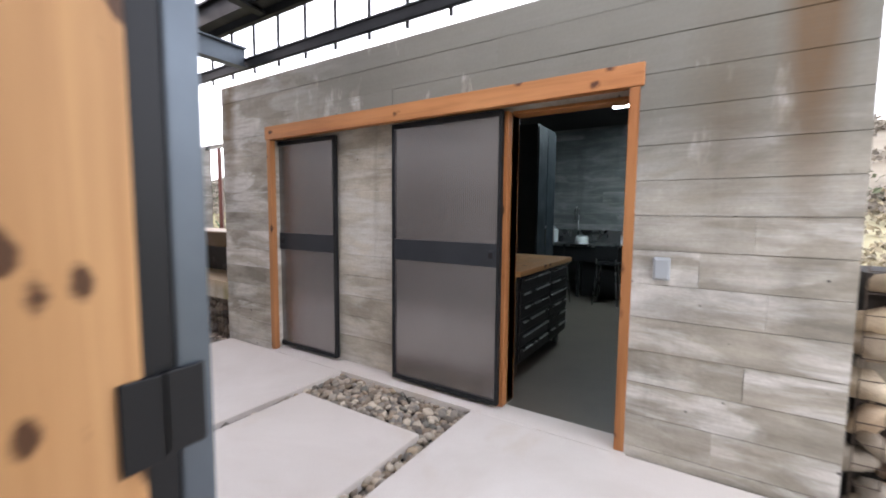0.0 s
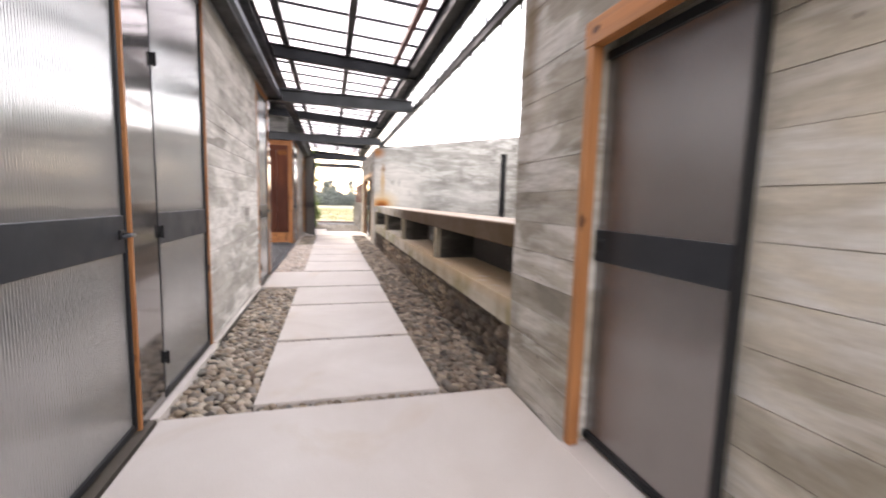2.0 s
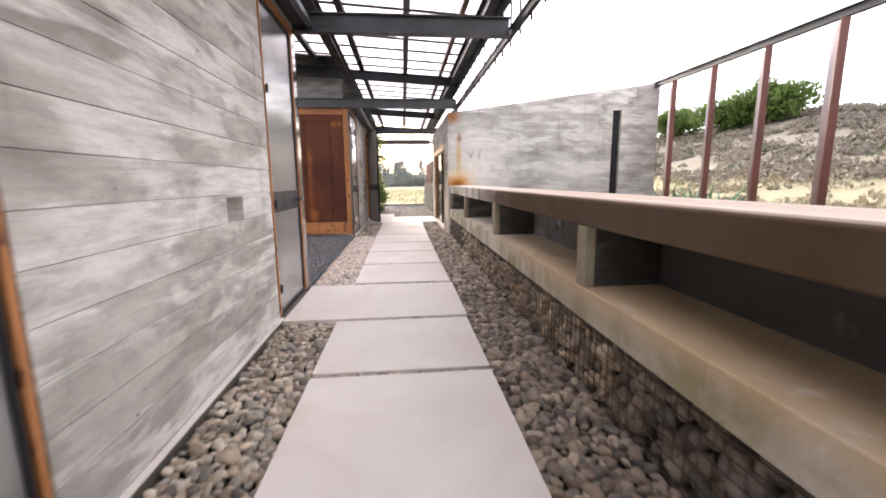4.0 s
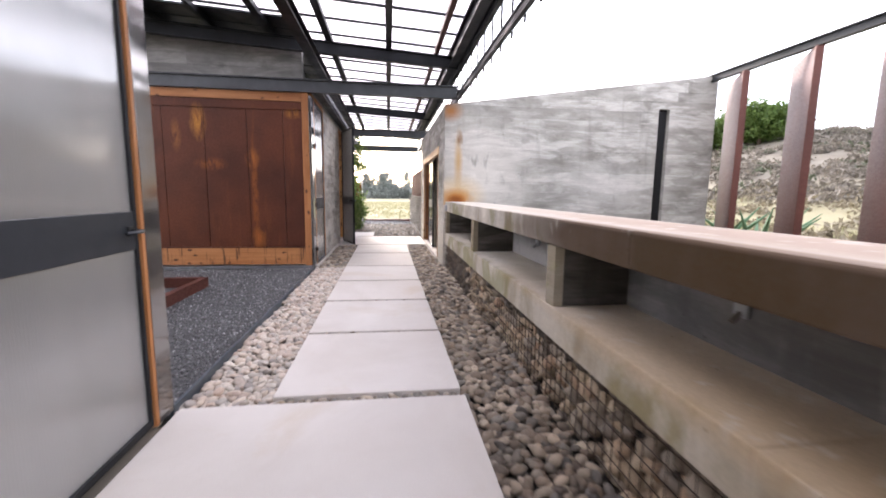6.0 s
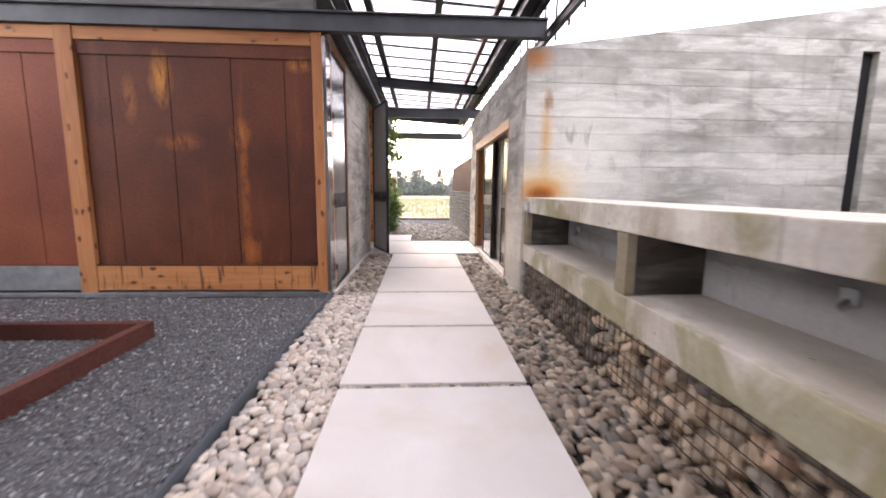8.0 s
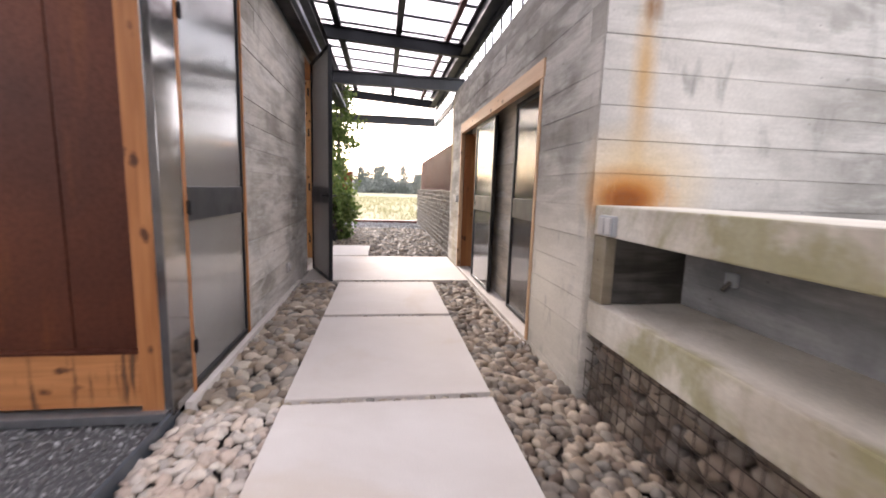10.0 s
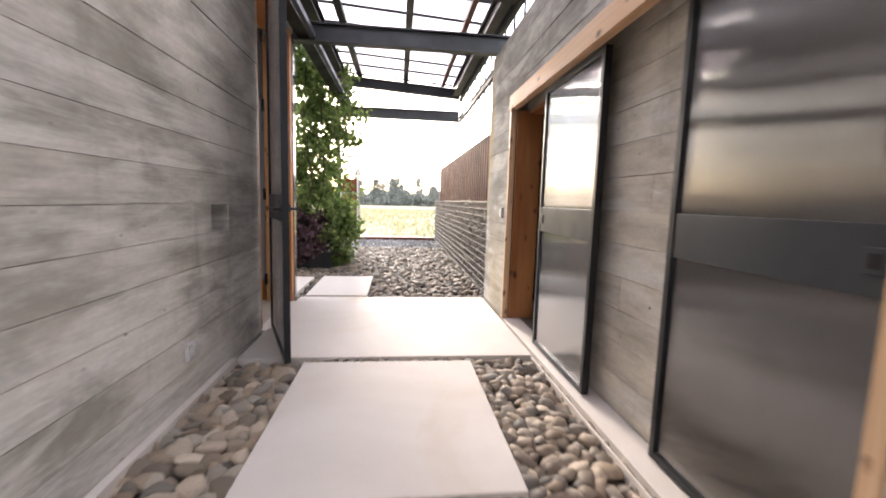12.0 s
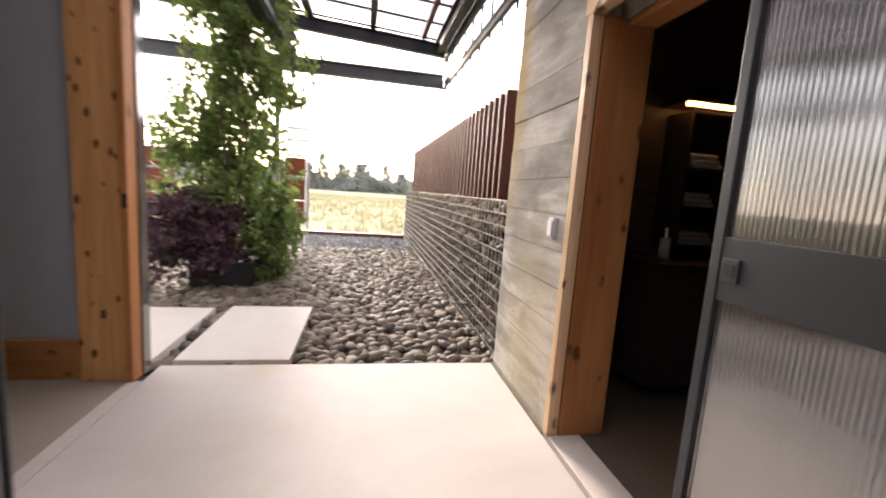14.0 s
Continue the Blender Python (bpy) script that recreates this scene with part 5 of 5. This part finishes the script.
for sx in np.arange(XC0 + 0.1, XC1, 0.42):
    part("bracket", cuboid(sx - 0.012, sx + 0.012, 3.276, 3.296, 2.90, 3.60), STEEL_DARK, canopy)
for wa, wb in ((-9.3, XC1), (XC0, -14.3)):
    part("wall_beam", i_beam("x", wa, wb, 0.83, 2.985, 3.16, 0.14), STEEL_DARK, canopy)
part("long_beam", i_beam("x", XC0, XC1, 0.83, 3.41, 3.575, 0.15), STEEL_DARK, canopy)
for ga, gb in ((XC0, -14.3), (-9.3, XC1)):
    part("gutter", joined(cuboid(ga, gb, 0.91, 0.96, 2.99, 3.0), cuboid(ga, gb, 0.95, 0.96, 3.0, 3.05)), STEEL_BLUE, canopy)
part("end_post", cuboid(-23.79, -23.71, 0.58, 0.66, -0.1, 2.94, 0.005), GALV, canopy)
for oa, ob_ in ((-19.4, -13.6), (-9.2, XC1)):
    bm = cuboid(oa, ob_, YC0, 0.52, 0, 0.025)
    for v in bm.verts:
        v.co.z += roof_z(v.co.y) + 0.092
    part("roof_deck", bm, STEEL_DARK, canopy, "solid dark roof deck")
# ribbed sheets
rx_ = np.arange(XC0, XC1 + 0.01, 0.038)
rz_ = 0.012 * np.where(np.arange(len(rx_)) % 2 == 0, 1.0, -0.3)
rv = np.concatenate([np.stack([rx_, np.full_like(rx_, y), roof_z(y) + 0.132 + rz_], 1) for y in (YC0, YC1 + 0.1)])
i = np.arange(len(rx_) - 1)
ob = new("roof_sheet", array_mesh("roof_sheet", rv, np.stack([i, i + 1, i + 1 + len(rx_), i + len(rx_)], 1), SHEET))
ob["label"] = "ribbed translucent roof sheet"
hang(ob, canopy)

# ---- beyond the bench: the rusted screen ----
screen = thing("post_screen", "open screen of rusted steel posts under a steel rail", "screen", (-11, 8.1, 0))
part("rail", i_beam("x", -14.3, -3.0, 8.12, 3.47, 3.60, 0.09), STEEL_DARK, screen)
for k, px in enumerate(np.arange(-13.42, -3.2, 1.22)):
    fin = cuboid(-1.2, 0.0, -0.05, 0.05, -0.2, 3.468, 0.004)
    part("fin", turned(fin, pose(px, 8.08, 0, 0, 0, -31 - 4 * k)), RUST_POST, screen)
rng = np.random.default_rng(5)
for ax, ay in ((-16.3, 10.2), (-15.6, 10.8)):
    ag = thing("agave", "spiky green agave on the dry slope", "plant", (ax, ay, -0.16))
    for k in range(16):
        a, e = k * 2.4, 0.35 + 0.06 * (k % 6)
        d = Vector((math.cos(a) * math.cos(e), math.sin(a) * math.cos(e), math.sin(e) + 0.35))
        base = Vector((ax, ay, float(ground_height(ax, ay)) + 0.03))
        part("leaf", rod(base, base + d * 1.3, 0.12, 0.006, 6), AGAVE, ag)

# ---- the garden at the end ----
def shelf_tower(x, y):
    t = thing("shelf_tower", "slim white metal tower with red oxide boxes on its shelves", "shelf", (x, y, -0.12), group="garden towers")
    for sx in (-0.2, 0.2):
        for sy in (-0.2, 0.2):
            part("post", cuboid(x + sx - 0.015, x + sx + 0.015, y + sy - 0.015, y + sy + 0.015, -0.2, 2.25), WHITE if sx > 0 else PLASTIC_GREY, t)
    for k, z in enumerate((0.5, 0.9, 1.35, 1.72, 2.0, 2.22)):
        part("shelf", cuboid(x - 0.21, x + 0.21, y - 0.21, y + 0.21, z, z + 0.025), WHITE if k > 2 else RUST_POST, t)
    for z0, z1 in ((0.53, 0.86), (0.93, 1.30), (1.38, 1.68)):
        part("box", cuboid(x - 0.18, x + 0.18, y - 0.18, y + 0.18, z0, z1, 0.01), CORTEN_RED, t, "red oxide box")


shelf_tower(-25.1, 0.72)
shelf_tower(-25.1, -1.68)
fence = thing("picket_fence", "row of red-brown steel fins standing on the gabion wall", "fence", (-23.5, 3.3, 1.2))
for px in np.arange(-20.1, -26.9, -0.165):
    part("picket", cuboid(px - 0.02, px + 0.02, 3.16, 3.26, 1.15, 2.13, 0.003), RUST_POST, fence)
part("rail", cuboid(-26.9, -20.0, 3.265, 3.30, 1.32, 1.38), RUST_POST, fence)
part("rail", cuboid(-26.9, -20.0, 3.265, 3.30, 1.85, 1.91), RUST_POST, fence)
trough = thing("planter_box", "dark steel planter box with a climbing vine", "planter", (-22.3, 0.4, -0.1))
for a in ((-22.75, -21.75, 0.07, 0.10), (-22.75, -21.75, 0.72, 0.75), (-22.75, -22.72, 0.1, 0.72), (-21.78, -21.75, 0.1, 0.72)):
    part("side", cuboid(*a, -0.12, 0.24, 0.003), STEEL_DARK, trough)
part("soil", cuboid(-22.72, -21.78, 0.1, 0.72, -0.12, 0.19), SOIL, trough)
rng = np.random.default_rng(9)


def clump_points(rng, centre, radii, clumps, per, spread):
    c = rng.normal(size=(clumps, 3))
    c /= np.linalg.norm(c, axis=1)[:, None]
    c = c * rng.uniform(0.3, 1.22, (clumps, 1)) * radii + centre
    return np.concatenate([p + rng.normal(size=(per, 3)) * spread for p in c])


vine = thing("climbing_vine", "leafy green vine climbing to the canopy, thick and uneven", "plant", (-22.3, 0.45, 0.19))
stems = []
for k in range(7):
    p = Vector((-22.3 + rng.uniform(-0.3, 0.3), 0.42 + rng.uniform(-0.25, 0.25), 0.18))
    for step in range(8):
        q = p + Vector((rng.uniform(-0.12, 0.12), rng.uniform(-0.14, 0.14), 0.42))
        stems.append(rod(p, q, 0.014 - step * 0.001, 0.013 - step * 0.001, 6))
        p = q
    part("stem", joined(*stems), BARK, vine)
    stems = []
pts = []
for z, r in ((0.7, 0.55), (1.1, 0.55), (1.5, 0.5), (1.9, 0.52), (2.3, 0.5), (2.7, 0.48), (3.1, 0.45), (3.4, 0.5)):
    pts.append(clump_points(rng, np.array([-22.3, 0.42 + 0.15 * math.sin(z * 3), z]), np.array([r * 1.08, r * 1.3, 0.28]), 30 if z < 1.6 else 26, 44, 0.085))
leaves("foliage", LEAF, np.concatenate(pts), 0.10, 3, vine)
shrub = thing("purple_shrub", "bushy dark purple-leaved shrub in front of the vine", "plant", (-22.0, 0.2, 0.19))
for k in range(14):
    part("stem", rod((-22.05, 0.25, 0.18), (-22.05 + rng.uniform(-0.5, 0.5), 0.2 + rng.uniform(-0.6, 0.5), 0.6 + rng.uniform(0, 0.4)), 0.012, 0.005, 6), BARK, shrub)
leaves("foliage", LEAF_PURPLE, clump_points(rng, np.array([-21.85, 0.12, 0.5]), np.array([0.5, 0.68, 0.45]), 90, 46, 0.075), 0.085, 4, shrub)
herb = thing("low_shrub", "low light-green shrub spilling over the pebbles", "plant", (-22.3, 0.95, 0.0))
for k in range(10):
    part("stem", rod((-22.3, 0.8, 0.05), (-22.3 + rng.uniform(-0.3, 0.3), 0.95 + rng.uniform(-0.2, 0.25), 0.3 + rng.uniform(0, 0.5)), 0.008, 0.004, 6), BARK, herb)
leaves("foliage", LEAF, clump_points(rng, np.array([-22.2, 0.84, 0.5]), np.array([0.32, 0.20, 0.55]), 44, 40, 0.06), 0.085, 5, herb)
tagged(part("kerb", cuboid(-27.75, -27.45, -6, 3.3, -0.2, 0.03, 0.01), RUST_POST), "low dark kerb at the edge of the field", "kerb", kind="structure")

# ---- plants beyond ----
rng = np.random.default_rng(21)


def tufts(name, material, n, xr, yr, height, blades, width, label, seed):
    r = np.random.default_rng(seed)
    x, y = r.uniform(*xr, n), r.uniform(*yr, n)
    x, y = np.repeat(x, blades) + r.normal(size=n * blades) * height * 0.18, np.repeat(y, blades) + r.normal(size=n * blades) * height * 0.18
    z = ground_height(x, y) - 0.02
    h = height * r.uniform(0.5, 1.2, len(x))
    a = r.uniform(0, math.pi, len(x))
    dx, dy = np.cos(a) * width / 2, np.sin(a) * width / 2
    lx, ly = r.normal(size=len(x)) * h * 0.28, r.normal(size=len(x)) * h * 0.28
    v = np.stack([np.stack([x - dx, y - dy, z], 1), np.stack([x + dx, y + dy, z], 1), np.stack([x + lx, y + ly, z + h], 1)], 1).reshape(-1, 3)
    f = np.arange(len(v)).reshape(-1, 3)
    return tagged(new(name, array_mesh(name, v, f, material)), label, "grass", kind="stuff")


tufts("field_grass", GRASS, 9000, (-80, -28.2), (-22, 26), 0.3, 7, 0.035, "pale dry grass of the open field", 31)
tufts("bank_grass", GRASS, 7000, (-40, 0), (9.0, 18), 0.24, 7, 0.03, "yellow-green grass at the foot of the slope", 32)
def scrub(name, material, n, xr, yr, wide, per, leaf, label, seed):
    """Low rounded bushes in drifts over the slope."""
    r = np.random.default_rng(seed)
    x, y = r.uniform(*xr, n), r.uniform(*yr, n)
    keep = np.sin(x * 0.33 + 1.7 * np.sin(y * 0.21)) + np.sin(y * 0.55 + 0.8 * np.sin(x * 0.4)) + r.normal(size=n) * 0.8 > -0.5
    x, y = x[keep], y[keep]
    w = wide * r.uniform(0.5, 1.35, len(x))
    c = r.normal(size=(len(x), per, 3))
    c /= np.linalg.norm(c, axis=2)[:, :, None]
    c *= r.uniform(0.6, 1.05, (len(x), per, 1))
    c[:, :, 2] = np.abs(c[:, :, 2]) * 0.75
    at = np.stack([x, y, ground_height(x, y)], 1)
    ob = leaves(name, material, (c * w[:, None, None] + at[:, None, :]).reshape(-1, 3), leaf, seed)
    return tagged(ob, label, "bushes", kind="stuff")


scrub("hill_scrub", SAGE, 4200, (-95, 12), (24, 70), 0.75, 30, 0.36, "grey-brown scrub bushes covering the hillside", 33)
scrub("straw_scrub", STRAW, 1500, (-70, 10), (12, 30), 0.5, 24, 0.26, "pale straw tufts and low bushes at the foot of the hill", 34)
scrub("green_scrub", SCRUB_GREEN, 500, (-95, 10), (26, 66), 0.9, 30, 0.38, "dull green bushes on the hillside", 35)


def wood_points(r, x, y, z, h, w, clumps, per):
    out = []
    for k in range(clumps):
        t = r.uniform(0.12, 1.0)
        a = r.uniform(0, 2 * math.pi)
        rad = w * (1.05 - t) * r.uniform(0.4, 1.0)
        out.append(np.array([x + math.cos(a) * rad, y + math.sin(a) * rad, z + h * t]) + r.normal(size=(per, 3)) * np.array([w * 0.16, w * 0.16, h * 0.035]))
    return np.concatenate(out)


pts = []
for k in range(230):
    wy = rng.uniform(-70, 70)
    wx = -125 - rng.uniform(0, 22)
    tall = rng.random() < 0.2
    pts.append(wood_points(rng, wx, wy, -1.0, rng.uniform(6, 9.5) if tall else rng.uniform(3.0, 5.5), rng.uniform(2.2, 3.4) if tall else rng.uniform(4, 7), 60, 20))
ob = leaves("far_wood", LEAF_HAZY, np.concatenate(pts), 0.55, 6)
tagged(ob, "line of dark trees beyond the field", "trees", kind="stuff")


def broad_tree(x, y, h, w, seed):
    r = np.random.default_rng(seed)
    z = float(ground_height(np.float64(x), np.float64(y)))
    t = thing("hill_tree", "rounded green tree on top of the hill", "tree", (x, y, z), group="hilltop trees")
    limbs = [rod((x, y, z - 0.2), (x, y, z + h * 0.45), 0.28, 0.17, 10)]
    for k in range(7):
        a = k * 0.9
        limbs.append(rod((x, y, z + h * 0.3), (x + math.cos(a) * w * 0.6, y + math.sin(a) * w * 0.6, z + h * (0.55 + 0.05 * (k % 3))), 0.11, 0.03, 6))
    part("trunk", joined(*limbs), BARK, t)
    c = clump_points(r, np.array([x, y, z + h * 0.6]), np.array([w, w, h * 0.40]), 240, 36, w * 0.10)
    leaves("crown", LEAF_TREE, c, 0.46, seed, t)


for x, y, h, w in ((-65, 52, 4.4, 4.6), (-59.5, 53, 5.2, 4.2), (-77, 51, 4.4, 3.8)):
    broad_tree(x, y, h, w, int(-x))

# a gabion at the near end of the workshop
gab3 = thing("gabion_wall", "stone-filled wire gabion at the end of the workshop", "gabion", (2.0, 3.3, 0))
gabion(gab3, 0.87, 3.0, 3.08, 3.6, -0.1, 1.16, 0.17, 0.8, 1.4, 60, 43)
wire_grid(0.87, 3.0, 3.07, -0.05, 1.18, 0.1, 0.1, 0.0022).made("mesh", WIRE_RUST, gab3, "rusty wire mesh")

# ---- loose stones ----
STRIPS = [(-8.0, -4.15, 0.79, 1.31), (-17.44, -9.30, 0.745, 1.31), (-17.44, -4.15, 2.46, 3.08), (-2.42, -1.08, 2.50, 2.99),
          (-2.42, -2.31, 0.8, 2.5), (-1.24, -1.08, 0.8, 2.5)]
GAPS = [(a, b, 1.3, 2.48) for a, b in ((-4.24, -4.13), (-5.5, -5.42), (-6.86, -6.78), (-8.0, -7.91), (-9.4, -9.29), (-10.65, -10.58), (-11.84, -11.76), (-13.01, -12.94), (-14.31, -14.23), (-15.94, -15.85), (-17.46, -17.35))]
covered = clear_of(*((a + 0.012, b - 0.012, c + 0.012, d - 0.012) for a, b, c, d in SLABS))
def between(x0, x1, areas):
    return [(max(a, x0), min(b, x1), c, d) for a, b, c, d in areas if min(b, x1) - max(a, x0) > 0.02]


LEFT, RIGHT = STRIPS[:2] + STRIPS[3:], STRIPS[2:3]
stone_bed("pebble_bed", PEBBLE, between(-8.05, 3, LEFT), 0.046, (0.045, 0.08), -0.048, "small mixed river pebbles beside the path", 51, skip=covered)
stone_bed("pebble_bed", PEBBLE_PALE, between(-14.3, -8.05, LEFT), 0.050, (0.05, 0.09), -0.05, "pale rounded river pebbles along the courtyard", 56, skip=covered,
          single=(bed, PEBBLE_PALE_EACH, -10.9, -9.3, 300))
stone_bed("pebble_bed", PEBBLE, between(-18, -14.3, LEFT), 0.072, (0.075, 0.14), -0.056, "large rounded river pebbles beside the path", 57, skip=covered,
          single=(bed, PEBBLE_EACH, -17.5, -15.3, 220))
stone_bed("pebble_bed", PEBBLE_DARK, between(-9.0, 3, RIGHT), 0.05, (0.05, 0.09), -0.05, "small brown pebbles below the bench", 52, skip=covered)
stone_bed("pebble_bed", PEBBLE_MIX, between(-14.3, -9.0, RIGHT), 0.055, (0.055, 0.10), -0.052, "rounded brown pebbles below the bench", 58, skip=covered,
          single=(bed, PEBBLE_MIX_EACH, -11.2, -9.6, 300))
stone_bed("pebble_bed", PEBBLE_MIX, between(-18, -14.3, RIGHT), 0.064, (0.07, 0.125), -0.055, "large rounded pebbles beside the bath house", 61, skip=covered,
          single=(bed, PEBBLE_MIX_EACH, -17.5, -15.6, 220))
stone_bed("pebble_gap", PEBBLE, GAPS, 0.045, (0.045, 0.072), -0.036, "small pebbles in the joints of the path", 53)
stone_bed("garden_pebbles", PEBBLE_GARDEN, [(-25.2, -19.43, -4.0, 3.12)], 0.086, (0.085, 0.15), -0.066, "large rounded pebbles covering the garden", 54,
          skip=lambda x, y: covered(x, y) or (-22.75 < x < -21.75 and 0.07 < y < 0.75))
CHIP = [rock_shape(60 + k, 1, 0.9) for k in range(5)]
stone_bed("gravel_strip", CINDER, [(-27.45, -25.1, -4.0, 3.12)], 0.055, (0.035, 0.06), -0.065, "dark grey gravel strip before the field", 59, CHIP, 1.2)
stone_bed("cinder_gravel", CINDER, [(-14.15, -9.3, -3.3, 0.715)], 0.024, (0.012, 0.028), -0.035, "fine black cinder gravel of the courtyard", 55, CHIP, 1.2,
          skip=lambda x, y: y < -2.6 and x > -11)

# ---- pieces last: gabions, slabs ----
gab1 = thing("gabion_base", "stone-filled wire gabion under the concrete bench", "gabion", (-9.2, 3.3, 0))
gabion(gab1, BX0, BX1, 3.075, 3.6, -0.12, 0.395, 0.125, -12.2, -6.2, 300, 41)
wire_grid(BX0, BX1, 3.068, -0.08, 0.39, 0.075, 0.075, 0.002).made("mesh", WIRE_RUST, gab1, "rusty wire mesh")
gab2 = thing("gabion_wall", "waist-high stone gabion in bright wire mesh", "gabion", (-23.5, 3.3, 0))
gabion(gab2, -27.5, -19.45, 3.10, 3.55, -0.12, 1.19, 0.15, -21.9, -19.4, 300, 42, STONES_DARK, 0.62)
wire_grid(-27.5, -19.45, 3.09, -0.1, 1.2, 0.1, 0.1, 0.0045).made("mesh", WIRE, gab2, "bright wire mesh")
for k, (x0, x1, y0, y1) in enumerate(SLABS):
    part("slab", cuboid(x0, x1, y0, y1, -0.09, 0.0, 0.006), SLAB, bed)
